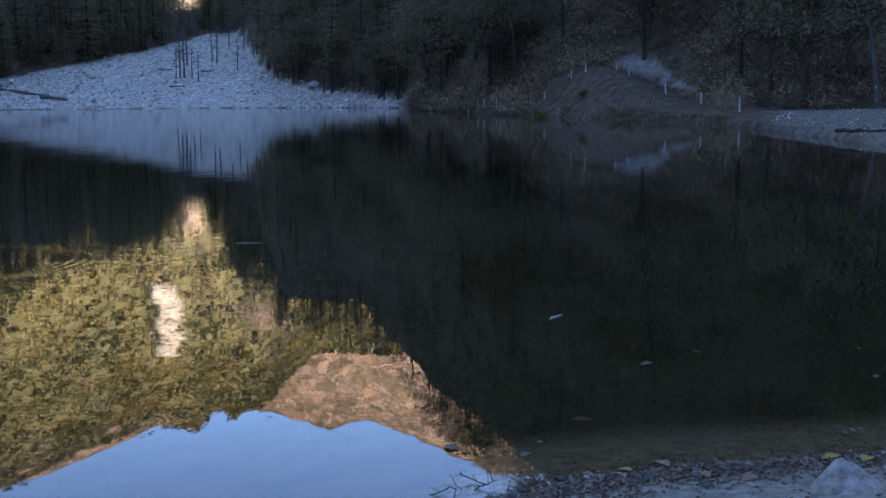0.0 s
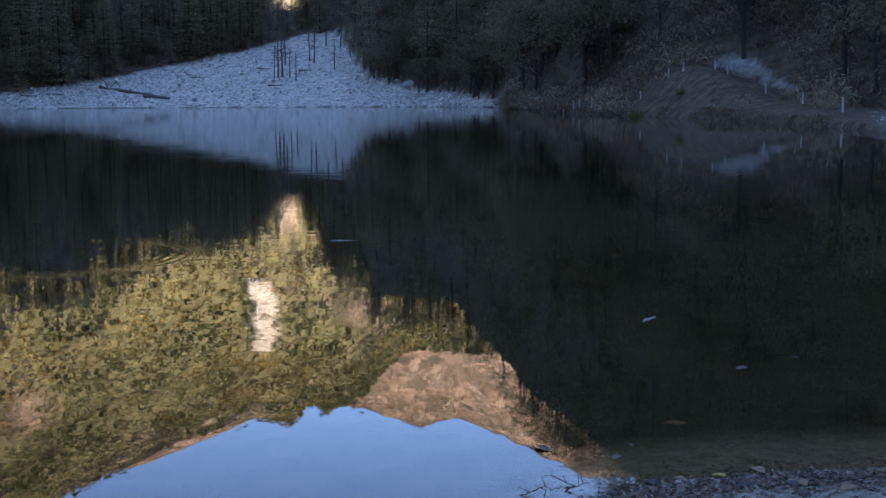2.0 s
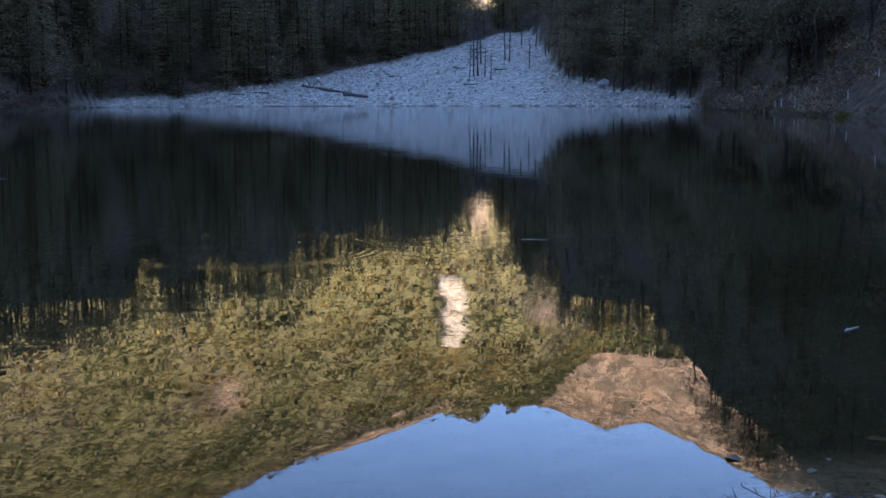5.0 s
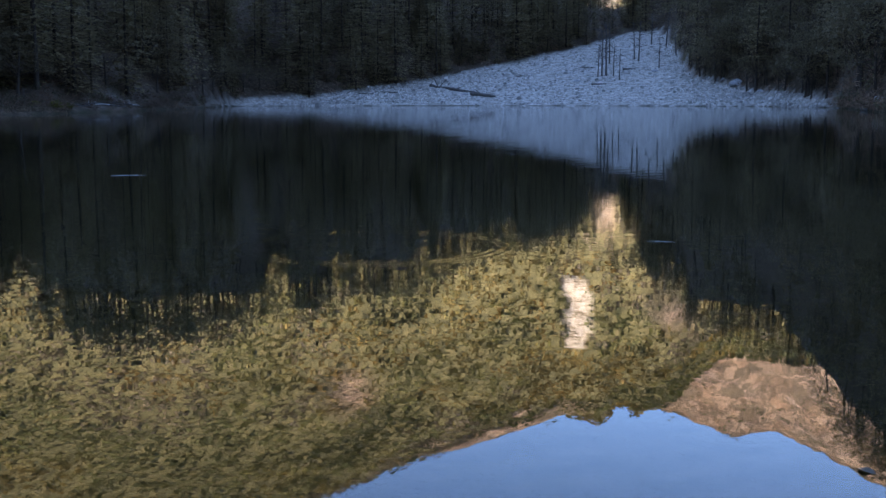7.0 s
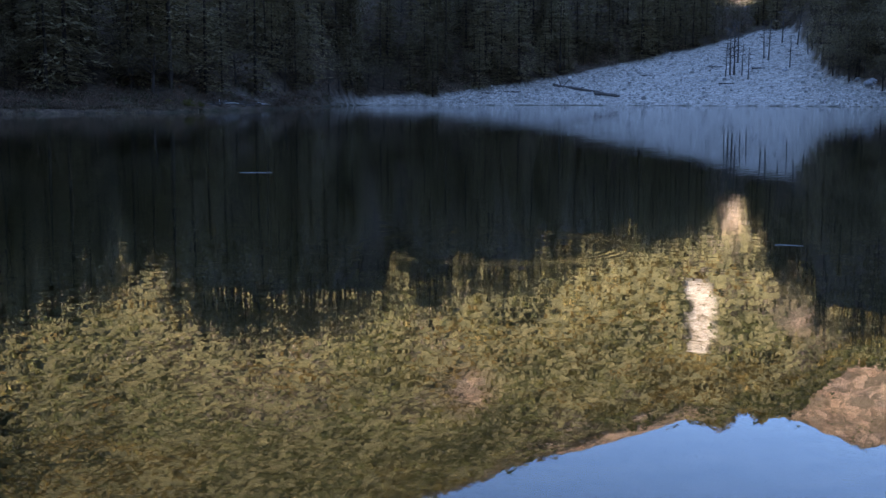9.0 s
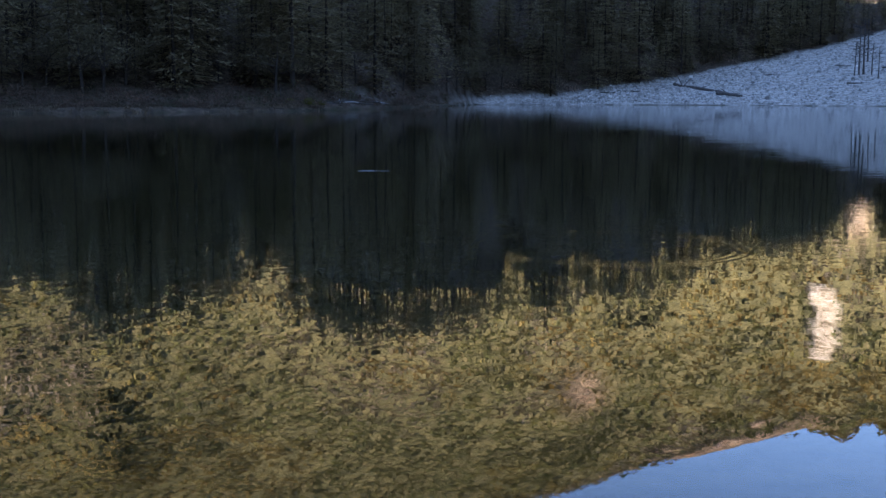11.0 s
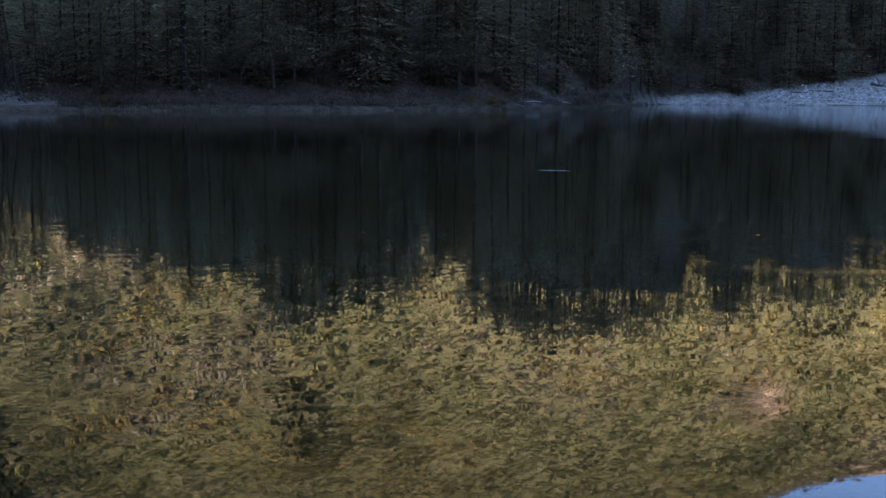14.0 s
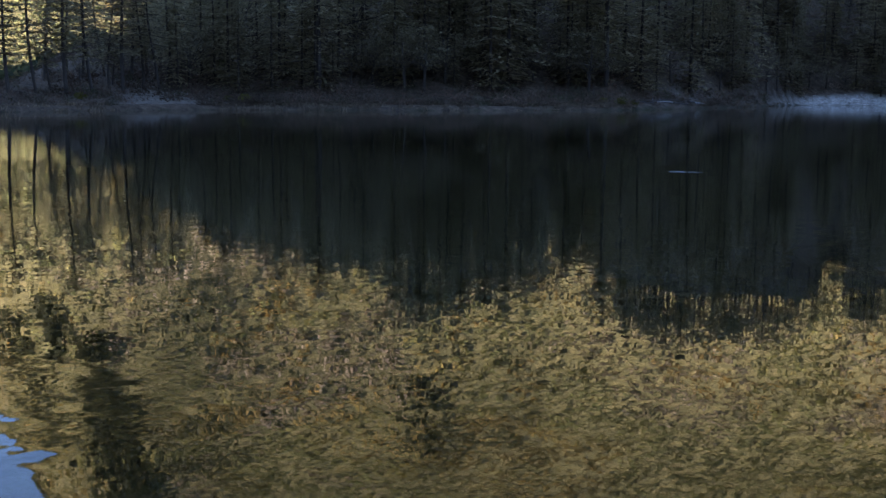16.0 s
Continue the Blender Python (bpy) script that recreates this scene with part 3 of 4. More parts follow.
# trees nearest the water, each a thing of its own
spots = []
for lo, hi, count, kinds in ((-24, -4, 46, (5, 6, 7)), (-4, 2, 38, (5, 6, 7, 0, 3)), (2, 9.2, 64, (5, 6, 7, 5, 6, 3)), (9.6, 13.2, 14, (0, 1)), (13.2, 31, 52, (0, 1, 2, 0, 3, 5)), (31, 35, 16, (0, 1, 2, 5)), (-1.5, 1.8, 14, (5, 6, 7, 0)), (35, 62, 66, (0, 1, 2, 0, 1, 3, 5))):
    az, r = scatter(count, lo, hi, foot, 1, 42)
    for a1, r1 in zip(az, r):
        p = polar(a1, r1)
        spots.append((p.x, p.y, kinds[rng.integers(len(kinds))]))
# a close row of young trees along the edge of the gravel and the bank
for lo, hi, step, d0, d1, kinds in ((13.5, 31.5, 0.62, 1, 9, (0, 1, 2, 5)), (14, 31.5, 0.8, 11, 26, (0, 1, 2)), (32, 59, 1.15, 2, 9, (0, 5, 5, 6)), (2.2, 9.4, 0.42, 1, 7, (5, 6, 7)), (31.5, 60, 1.2, 12, 30, (0, 1, 2)), (58, 67, 0.42, 4, 50, (5, 6, 7)), (58, 66, 0.5, 45, 120, (5, 6, 7, 0))):
    for a1 in np.arange(lo, hi, step):
        a1 = a1 + rng.normal(0, 0.3 * step)
        p = polar(a1, float(foot(a1)) + rng.uniform(d0, d1))
        spots.append((p.x, p.y, kinds[rng.integers(len(kinds))], rng.uniform(0.4, 0.8) if d0 < 5 else rng.uniform(0.7, 1.1)))
firsts = {}
for x, y, k, *young in spots:
    z = float(lie(x, y)[0]) - 0.1
    a1, r1 = math.degrees(math.atan2(-x, y)), math.hypot(x, y)
    size, turn = fits(TREES[k][0], young[0] if young else rng.uniform(0.8, 1.35), a1, r1, z) if a1 < 67 else rng.uniform(0.8, 1.2), rng.uniform(0, 6.28)
    if size < 0.3:
        continue
    m = Matrix.Translation((x, y, z)) @ Matrix.Rotation(turn, 4, "Z")
    if k not in firsts:
        firsts[k] = first_tree(TREES[k][0], *TREES[k][1])
        firsts[k].matrix_basis = m
        firsts[k].scale = (1, 1, 1)
    else:
        ob = copy_thing(firsts[k], m)
        ob.scale = (size, size, size)

# deeper woods on the shaded slopes, up to the crest
leaf_bits, bark_bits = [], []
for lo, hi, count, kinds in ((-26, 3, 400, (3, 4, 3, 4, 2)), (3, 10.3, 150, (2, 3, 4, 0)), (9.8, 11.6, 40, (0, 1)), (13.0, 17, 60, (0, 3, 4)), (10.3, 31, 270, (0, 3, 4, 3, 2)), (31, 63, 360, (0, 3, 4, 3, 2))):
    az, r = scatter(count, lo, hi, foot, 38, 150 if lo > 5 else 185)
    zz, _ = lie(*[np.array([polar(a1, r1)[i] for a1, r1 in zip(az, r)]) for i in (0, 1)])
    for a1, r1, z in zip(az, r, zz):
        p = polar(a1, r1)
        k = kinds[rng.integers(len(kinds))]
        trunk, crown = LIGHT_TREES[k][1]
        size = fits(LIGHT_TREES[k][0], rng.uniform(0.7, 1.25), a1, r1, z)
        if size < 0.3:
            continue
        m = stand(p.x, p.y, z - 0.2, rng.uniform(0, 6.28), size)
        g = rng.uniform(0.7, 1.3)
        leaf_bits.append((*crown, m, np.array([0.235, 0.19, 0.1]) * g))
        bark_bits.append((*trunk, m, np.array([0.06, 0.05, 0.04])))
for a1 in np.arange(13.2, 62, 0.33):
    a1 = a1 + rng.normal(0, 0.12)
    r1 = float(foot(a1)) + rng.uniform(105, 150)
    p = polar(a1, r1)
    z = float(lie(p.x, p.y)[0])
    k = (3, 4, 3, 4, 1)[rng.integers(5)]
    size = fits(LIGHT_TREES[k][0], 1.6, a1, r1, z)
    if size > 0.25:
        m = stand(p.x, p.y, z - 0.3, rng.uniform(0, 6.28), size, 1.1)
        leaf_bits.append((*LIGHT_TREES[k][1][1], m, np.array([0.225, 0.195, 0.1]) * rng.uniform(0.7, 1.3)))
        bark_bits.append((*LIGHT_TREES[k][1][0], m, np.array([0.06, 0.05, 0.04])))
tagged(joined("forest", leaf_bits, M_WOODS), "dark evergreen forest on the shaded slopes", "forest", kind="stuff")
tagged(joined("forest_trunks", bark_bits, M_BARK), "trunks of the dark forest on the shaded slopes", "forest", kind="stuff")


# the sunlit mountain's autumn woods
def tuft(rng, n, size):
    d = rng.normal(0, 1, (n, 3))
    d /= np.linalg.norm(d, axis=1, keepdims=True)
    d[:, 2] = np.abs(d[:, 2]) * 0.9
    c = d * np.array([0.36, 0.36, 0.62]) + np.array([0, 0, 0.3])
    return rounded(*sprays(rng, c, d, size, 0.5, 0.34, 0.56), lambda p: np.tile((0, 0, 0.1), (len(p), 1)), 0.2)


TUFTS = [tuft(rng, 8, 0.4) for _ in range(6)]
COLOURS = np.array([(0.235, 0.185, 0.075), (0.205, 0.185, 0.078), (0.182, 0.182, 0.078), (0.155, 0.165, 0.075), (0.12, 0.132, 0.064), (0.19, 0.165, 0.118), (0.235, 0.205, 0.165)])
DARK, OCHRE = np.array((0.05, 0.056, 0.036)), np.array((0.275, 0.2, 0.078))
n = 47000
az = rng.uniform(-2, 76, n)
left = ease((az - 38) / 30)
r = rng.uniform(np.where(az > 60, 272, 520 - 120 * left), 1060, n)
X, Y = -np.sin(np.radians(az)) * r, np.cos(np.radians(az)) * r
Z, cover = lie(X, Y)
patch = fbm(X, Y, 95, 4, 21)
clump = fbm(X, Y, 60, 3, 29)
rise_el = np.degrees(np.arctan2(Z - EYE_HEIGHT, r))
clump = clump - 0.12 + 0.6 * np.exp(-(((az - 48.7 + 0.5 * (rise_el - 14)) / 0.45) ** 2 + ((rise_el - 15.6) / 1.7) ** 4))
grey = fbm(X, Y, 110, 4, 37) + 0.5 * np.exp(-(((az - 50.0) / 1.8) ** 2 + ((rise_el - 15.0) / 2.3) ** 2))
keep = (rng.random(n) > np.maximum(cover["cliff"], cover["pale"]) * 1.1) & (cover["meadow"] > 0.5)
bits = []
shade = fbm(X, Y, 26, 3, 27)
ochre = fbm(X, Y, 34, 3, 61)
for x, y, z, pt, sh, cl, gy, oc in zip(X[keep], Y[keep], Z[keep], patch[keep], shade[keep], clump[keep], grey[keep], ochre[keep]):
    up = float(ease((math.degrees(math.atan2(z, math.hypot(x, y))) - 11.5) / 5))
    i = int(np.clip(2.0 + 8.0 * pt + 1.1 * up + rng.normal(0, 0.7), 0, 4)) if gy + 0.1 * up < rng.uniform(0.18, 0.34) else 5 + rng.integers(2)
    far = 0.6 + 0.4 * math.hypot(x, y) / 1000
    size, wide, colour = rng.uniform(2.6, 5.4) * far, rng.uniform(0.9, 1.5), COLOURS[i] * np.clip(1.08 + 1.0 * sh, 0.55, 1.6) * (1 - 0.14 * up) * rng.uniform(0.68, 1.32)
    if oc > 0.3 and up < 0.8 and rng.random() < 0.5:
        colour = OCHRE * rng.uniform(0.8, 1.15)
    if rng.random() < 0.045 + 0.1 * (math.atan2(-x, y) > 1.0) + 0.6 * ease((cl - 0.22) / 0.2):
        size, wide, colour = rng.uniform(4, 8) * far, 0.85, DARK * rng.uniform(0.8, 1.6)
    bits.append((*TUFTS[rng.integers(6)], stand(x, y, z - 0.5, rng.uniform(0, 6.28), size, wide), colour))
for lo_az, lo_el, hi_az, hi_el, spread, count in ((67.5, 9.0, 66.9, 11.2, 0.5, 50), (65.6, 11.2, 64.9, 15.0, 0.85, 150), (64.7, 14.2, 63.6, 20.0, 1.5, 330), (69.4, 9.5, 66.6, 17.0, 1.2, 150), (49.4, 13.6, 48.6, 17.4, 1.5, 26)):
    for _ in range(count):
        t = rng.random()
        a1 = lo_az + (hi_az - lo_az) * t + rng.normal(0, 0.45 * spread)
        want = lo_el + (hi_el - lo_el) * t
        rr = np.arange(420.0, 1050, 6)
        px, py = -np.sin(np.radians(a1)) * rr, np.cos(np.radians(a1)) * rr
        pz = lie(px, py)[0]
        k = int(np.argmin(np.abs(np.degrees(np.arctan2(pz, rr)) - want)))
        bits.append((*TUFTS[rng.integers(6)], stand(px[k], py[k], pz[k] - 0.5, rng.uniform(0, 6.28), rng.uniform(0.013, 0.024) * rr[k], 0.6), DARK * rng.uniform(0.45, 1.0)))
az, r = rng.uniform(60.5, 76, 2600), rng.uniform(272, 420, 2600)
X, Y = -np.sin(np.radians(az)) * r, np.cos(np.radians(az)) * r
for x, y, z, pt in zip(X, Y, lie(X, Y)[0], fbm(X, Y, 22, 3, 71)):
    colour = OCHRE if pt > 0.3 else COLOURS[rng.integers(5)] * rng.uniform(0.3, 0.8)
    bits.append((*TUFTS[rng.integers(6)], stand(x, y, z - 0.5, rng.uniform(0, 6.28), rng.uniform(1.5, 5.5), rng.uniform(0.8, 1.2)), colour))
az, r = rng.uniform(-2, 11, 1300), rng.uniform(1180, 1600, 1300)
X, Y = -np.sin(np.radians(az)) * r, np.cos(np.radians(az)) * r
for x, y, z, pt in zip(X, Y, lie(X, Y)[0], fbm(X, Y, 90, 3, 23)):
    if pt > -0.1 and x < -80 - 60 * rng.random():
        bits.append((*TUFTS[rng.integers(6)], stand(x, y, z - 0.5, rng.uniform(0, 6.28), rng.uniform(3.5, 7), 1.1), (COLOURS[4] + DARK) * 0.5 * rng.uniform(0.8, 1.3)))
tagged(joined("mountain_woods", bits, tint_mat("autumn_foliage", 0.8, True, 0.88, 1.12)), "autumn woods on the sunlit mountainside, olive and yellow", "forest", kind="stuff")


# ---- shrubs, reeds and grass on the banks ----
def bush(rng, n, size):
    """A loose dome of thin, upright twigs and small leaves."""
    d = rng.normal(0, 1, (n, 3))
    d[:, 2] = np.abs(d[:, 2]) + 0.5
    d /= np.linalg.norm(d, axis=1, keepdims=True)
    c = d * rng.uniform(0.25, 1.0, (n, 1)) * np.array([0.6, 0.6, 0.75])
    return sprays(rng, c, d, size, 0.2, 0.04, 0.12)


def brush(rng, n):
    d = rng.normal(0, 1, (n, 3))
    d[:, 2] = np.abs(d[:, 2])
    d /= np.linalg.norm(d, axis=1, keepdims=True)
    c = d * rng.uniform(0.3, 1.0, (n, 1)) * np.array([0.62, 0.62, 0.7])
    o = rng.normal(0, 1, (n, 3)) + np.array([0, 0, 0.7])
    o /= np.linalg.norm(o, axis=1, keepdims=True)
    return sprays(rng, c, o, rng.uniform(0.1, 0.25, n), 0.1, 0.05, 0.15)


BUSHES = [brush(rng, 70) for _ in range(6)]
POSTS = ((-14.5, 97, 1.3), (-12.7, 108, 1.15), (-11.0, 116, 1.15), (-9.2, 128, 1.1), (-8.6, 130, 1.1), (-7.1, 131, 1.1), (-6.4, 133, 1.0), (-5.1, 136, 1.0), (-2.7, 149, 1.1), (-2.1, 153, 1.2), (-1.8, 155, 1.2), (-1.3, 158, 1.1))
BROWNS = np.array([(0.225, 0.152, 0.105), (0.245, 0.17, 0.12), (0.195, 0.142, 0.1), (0.25, 0.158, 0.108), (0.13, 0.128, 0.07)])
bits = []
for lo, hi, count, d0, d1, big in ((-24, -14, 760, -2, 75, 3.6), (-14, 2, 1750, -22, 62, 3.3), (2, 9.2, 420, -1, 30, 1.7), (10, 31, 620, -2, 50, 2.6), (31, 62, 620, -13, 34, 2.3), (33.5, 60, 1100, -18, 2, 1.5), (63.5, 74, 300, -16, 2, 1.2), (62, 74, 420, -14, 125, 1.8), (59, 67, 480, -6, 95, 2.3), (-1.5, 2.2, 260, -2, 45, 2.0), (30.5, 34.5, 260, -2, 45, 2.0)):
    az, r = scatter(count, lo, hi, foot, d0, d1)
    r = np.maximum(r, far_shore(az) + 2.0)
    X, Y = -np.sin(np.radians(az)) * r, np.cos(np.radians(az)) * r
    Z, cover = lie(X, Y)
    for x, y, z, gr, fr in zip(X, Y, Z, cover["gravel"], cover["frost"]):
        if gr + fr > 0.2 or z < 0.05:
            continue
        a1, r1 = math.degrees(math.atan2(-x, y)), math.hypot(x, y)
        if any(abs(a1 - pa) < 0.75 and pr - 16 < r1 < pr + 1 for pa, pr, _ in POSTS):
            continue
        if -12.8 < a1 < -7.9 and r1 < foot(a1) + 6 and math.degrees(math.atan2(z - 0.6, r1)) > frost_foot(a1):
            tall_by = 0.3
        else:
            tall_by = 1.0
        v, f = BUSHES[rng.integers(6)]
        # shrub colour dimmed left of 31 and 56 degrees, painting in the forest's shade
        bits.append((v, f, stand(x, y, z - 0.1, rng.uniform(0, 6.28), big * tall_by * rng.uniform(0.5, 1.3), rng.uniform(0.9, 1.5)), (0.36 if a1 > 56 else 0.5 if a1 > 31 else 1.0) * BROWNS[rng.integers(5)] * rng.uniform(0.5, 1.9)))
for _ in range(90):
    a1 = rng.uniform(-11.2, -8.2)
    p = polar(a1, float(foot(a1)) + rng.uniform(-4, 14))
    z, cover = lie(p.x, p.y)
    if cover["frost"] > 0.2:
        bits.append((*BUSHES[rng.integers(6)], stand(p.x, p.y, float(z) - 0.1, rng.uniform(0, 6.28), rng.uniform(0.6, 1.3), 1.1), np.array([0.4, 0.4, 0.4]) * rng.uniform(0.6, 1.2)))
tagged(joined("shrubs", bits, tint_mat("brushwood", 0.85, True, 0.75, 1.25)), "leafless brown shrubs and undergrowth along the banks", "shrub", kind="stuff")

# yellow-green bushes and dry reeds at the water's edge
bits = []
reed = sprays(rng, np.c_[rng.normal(0, 0.25, (16, 2)), rng.uniform(0.3, 0.6, 16)], np.c_[rng.normal(0, 0.15, (16, 2)), np.ones(16)], 0.9, 0.1, 0.03, 0.06)
for lo, hi, count in ((-14, 1.5, 420), (31.5, 35, 60), (38.5, 59, 700), (64, 74, 160)):
    az, r = scatter(count * 2, lo, hi, far_shore, -0.8, 3.2)
    X, Y = -np.sin(np.radians(az)) * r, np.cos(np.radians(az)) * r
    for x, y, z in zip(X, Y, lie(X, Y)[0]):
        if z > -0.3 and fbm(np.array(x), np.array(y), 9, 3, 51) > rng.uniform(-0.7, 0.5):
            bits.append((*reed, stand(x, y, max(z, -0.1) - 0.1, rng.uniform(0, 6.28), rng.uniform(0.2, 0.6), 2.2), np.array([0.2, 0.15, 0.1]) * rng.uniform(0.6, 1.4)))
tagged(joined("reeds", bits, M_WOODS), "dry brown reeds and grass along the water's edge", "reeds", kind="stuff")

M_YELLOWLEAF = leaf_mat("yellow_green_leaves", (0.06, 0.06, 0.015), (0.12, 0.11, 0.02), (0.17, 0.15, 0.03))


def bush_thing(name, label, az, r, size, mat, n=120):
    p = polar(az, r)
    ob = new(name, mesh_of(name, *bush(rng, n * 3, 0.22), mat))
    ob.matrix_basis = Matrix.Translation((p.x, p.y, float(lie(p.x, p.y)[0]) - 0.05)) @ Matrix.Diagonal((size * 1.3, size * 1.3, size, 1))
    return tagged(ob, label, "bush", "bushes at the water's edge")


for az, r, size in ((-4.9, 128, 1.9), (-4.1, 131, 1.5), (-7.0, 124, 1.2), (-16.9, 122, 1.3), (39.2, 169, 1.7), (40.1, 168, 1.2), (38.6, 172, 1.3), (57.8, 151, 1.6), (58.6, 152, 1.2), (65.5, 143, 1.3)):
    bush_thing("bush", "yellow-green leafy bush on the bank at the water's edge", az, r, size, M_YELLOWLEAF)

# ---- stones ----
M_STONE = surface_mat("grey_stone", [(0.3, (0.2, 0.2, 0.2)), (0.5, (0.36, 0.355, 0.35)), (0.7, (0.52, 0.51, 0.5))], 1.5, 0.85, 6.0, 0.03)
M_DARKSTONE = surface_mat("wet_stone", [(0.3, (0.03, 0.03, 0.03)), (0.7, (0.09, 0.085, 0.08))], 8, 0.5, 20, 0.01)


def pebble_kinds(count):
    """Rough stones: cubes with their corners pushed about."""
    out = []
    for _ in range(count):
        v = np.array([(x, y, z) for x in (-1, 1) for y in (-1, 1) for z in (-1, 1)], float)
        v = v * np.array([0.42, 0.34, 0.3]) * rng.uniform(0.5, 1.1, (8, 3)) + rng.normal(0, 0.06, (8, 3))
        v[v[:, 2] > 0, :2] *= 0.6
        f = np.array([(0, 1, 3, 2), (4, 6, 7, 5), (0, 4, 5, 1), (2, 3, 7, 6), (0, 2, 6, 4), (1, 5, 7, 3)])
        out.append((v, f))
    return out


PEBBLES = pebble_kinds(8)
bits = []
az = np.r_[rng.uniform(1.5, 31.5, 12500), rng.uniform(-24, -15, 2400), rng.uniform(59, 64.5, 40), rng.uniform(35, 38.5, 40)]
rlo = far_shore(az) + 0.4
r = rlo + (foot(az) + 3 - rlo) * rng.uniform(0, 1, len(az)) ** 0.9
X, Y = -np.sin(np.radians(az)) * r, np.cos(np.radians(az)) * r
Z, cover = lie(X, Y)
for x, y, z, gr in zip(X, Y, Z, cover["gravel"]):
    if gr < 0.06:
        continue
    size = min(0.28 * math.exp(abs(rng.normal(0, 0.7))), 1.7) * (1 if y > 150 else 0.55) * float(np.interp(math.degrees(math.atan2(-x, y)), (1.5, 5, 26, 29, 31.5), (0.35, 1, 1, 0.35, 0.2)))
    v, f = PEBBLES[rng.integers(8)]
    g = (rng.uniform(0.3, 0.5) if rng.random() < 0.88 else rng.uniform(0.5, 0.66)) * (1 if y > 150 else rng.uniform(0.25, 1.0))
    bits.append((v, f, stand(x, y, z + size * 0.05, rng.uniform(0, 6.28), size), np.array([g, g * 0.94, g * 0.84])))
tagged(joined("gravel_stones", bits, tint_mat("loose_stones", 0.85, False)), "pale grey stones strewn over the gravel fan", "stones", kind="stuff")


def rock(name, label, az, r, size, mat=None, squash=0.6, seed=1, lift=0.0, group="", category="rock"):
    bm = bmesh.new()
    bmesh.ops.create_icosphere(bm, subdivisions=3, radius=1)
    for v in bm.verts:
        n1 = noise.noise(v.co * 0.9 + Vector((seed * 7.3, 0, 0)))
        n2 = noise.noise(v.co * 2.6 + Vector((0, seed * 3.1, 0)))
        v.co *= 1 + 0.38 * n1 + 0.14 * n2
        v.co.z *= squash
    me = bpy.data.meshes.new(name)
    bm.to_mesh(me)
    bm.free()
    me.materials.append(mat or M_STONE)
    p = polar(az, r)
    ob = new(name, me)
    ob.matrix_basis = Matrix.Translation((p.x, p.y, float(lie(p.x, p.y)[0]) + lift)) @ Matrix.Rotation(seed * 1.3, 4, "Z") @ Matrix.Diagonal((size, size, size, 1))
    return tagged(ob, label, category, group)


for i, (az, r, size) in enumerate(((6.3, 294, 1.7), (6.9, 300, 0.9), (5.2, 281, 0.8), (-0.2, 186, 1.3), (0.4, 192, 1.0), (-0.7, 180, 0.7), (14.0, 318, 0.9), (19.5, 306, 0.8), (10.2, 330, 1.0))):
    rock("boulder", "grey boulder lying at the edge of the gravel", az, r, size, seed=i + 1, group="boulders")


# ---- bare trees, logs and posts ----
def bare_tree(name, label, az, r, height, lean=0.0, mat=None, branches=9, thick=0.013, seed=0, group=""):
    g = np.random.default_rng(seed)
    top = Vector((lean * height + g.normal(0, 0.3), g.normal(0, 0.3), height))
    base = tagged(new(name), label, "tree", group)
    p = polar(az, r)
    base.matrix_basis = Matrix.Translation((p.x, p.y, float(lie(p.x, p.y)[0]) - 0.05)) @ Matrix.Rotation(radians(az), 4, "Z")
    spine = [(top * t + Vector((g.normal(0, 0.05), g.normal(0, 0.05), 0)) * (t > 0) * height * 0.06, thick * height * (1 - 0.8 * t) + 0.02) for t in (0, 0.15, 0.3, 0.5, 0.7, 0.85, 1.0)]
    spine[0] = (Vector((0, 0, -0.3)), thick * height * 1.3)
    v, f = tubes([spine], 7)
    part("trunk", mesh_of("trunk", v, f, mat or M_DEADWOOD, smooth=True), base)
    for k in range(branches):
        t = g.uniform(0.3, 0.97)
        a1 = g.uniform(0, 6.28)
        ln = height * g.uniform(0.1, 0.3) * (1.2 - t * 0.6)
        o = top * t
        mid = o + Vector((math.cos(a1), math.sin(a1), g.uniform(-0.1, 0.5))) * ln * 0.55
        tip = mid + Vector((math.cos(a1 + 0.3), math.sin(a1 + 0.3), g.uniform(-0.1, 0.6))) * ln * 0.5
        twig = mid + Vector((math.cos(a1 - 0.8), math.sin(a1 - 0.8), g.uniform(0, 0.6))) * ln * 0.4
        w = thick * height * 0.42
        v, f = tubes([[(o, w), (mid, w * 0.65), (tip, 0.012)], [(mid, w * 0.4), (twig, 0.01)]], 4)
        part("branch", mesh_of("branch", v, f, mat or M_DEADWOOD, smooth=True), base)
    return base


for i, (az, r, h, n) in enumerate(((12.75, 326, 13, 12), (12.95, 324, 9, 10), (12.55, 328, 15, 12), (12.2, 326, 9, 5), (11.9, 320, 8.5, 4), (11.2, 352, 11, 7), (11.0, 348, 12, 7), (10.0, 334, 9, 6),
                                  (9.7, 372, 12, 6), (10.4, 380, 11, 6), (8.1, 318, 9, 6), (12.4, 345, 12, 8), (9.2, 352, 10, 6))):
    bare_tree("bare_tree", "thin leafless dark tree standing on the gravel fan", az, r, h, rng.normal(0, 0.02), branches=n + 16, thick=0.018, seed=100 + i, group="bare trees on the gravel")
bare_tree("leaning_tree", "leaning dark trunk at the edge of the gravel spit", -17.2, 108, 6.5, 0.22, M_BARK, 8, 0.03, 41)
bare_tree("leaning_tree", "leaning bare trunk at the foot of the slope", -20.8, 106, 8.5, -0.16, M_DEADWOOD, 4, 0.03, 42)
bare_tree("dead_tree", "pale dead snag standing among the evergreens", -2.9, 172, 9, 0.35, M_PALEWOOD, 3, 0.016, 43)
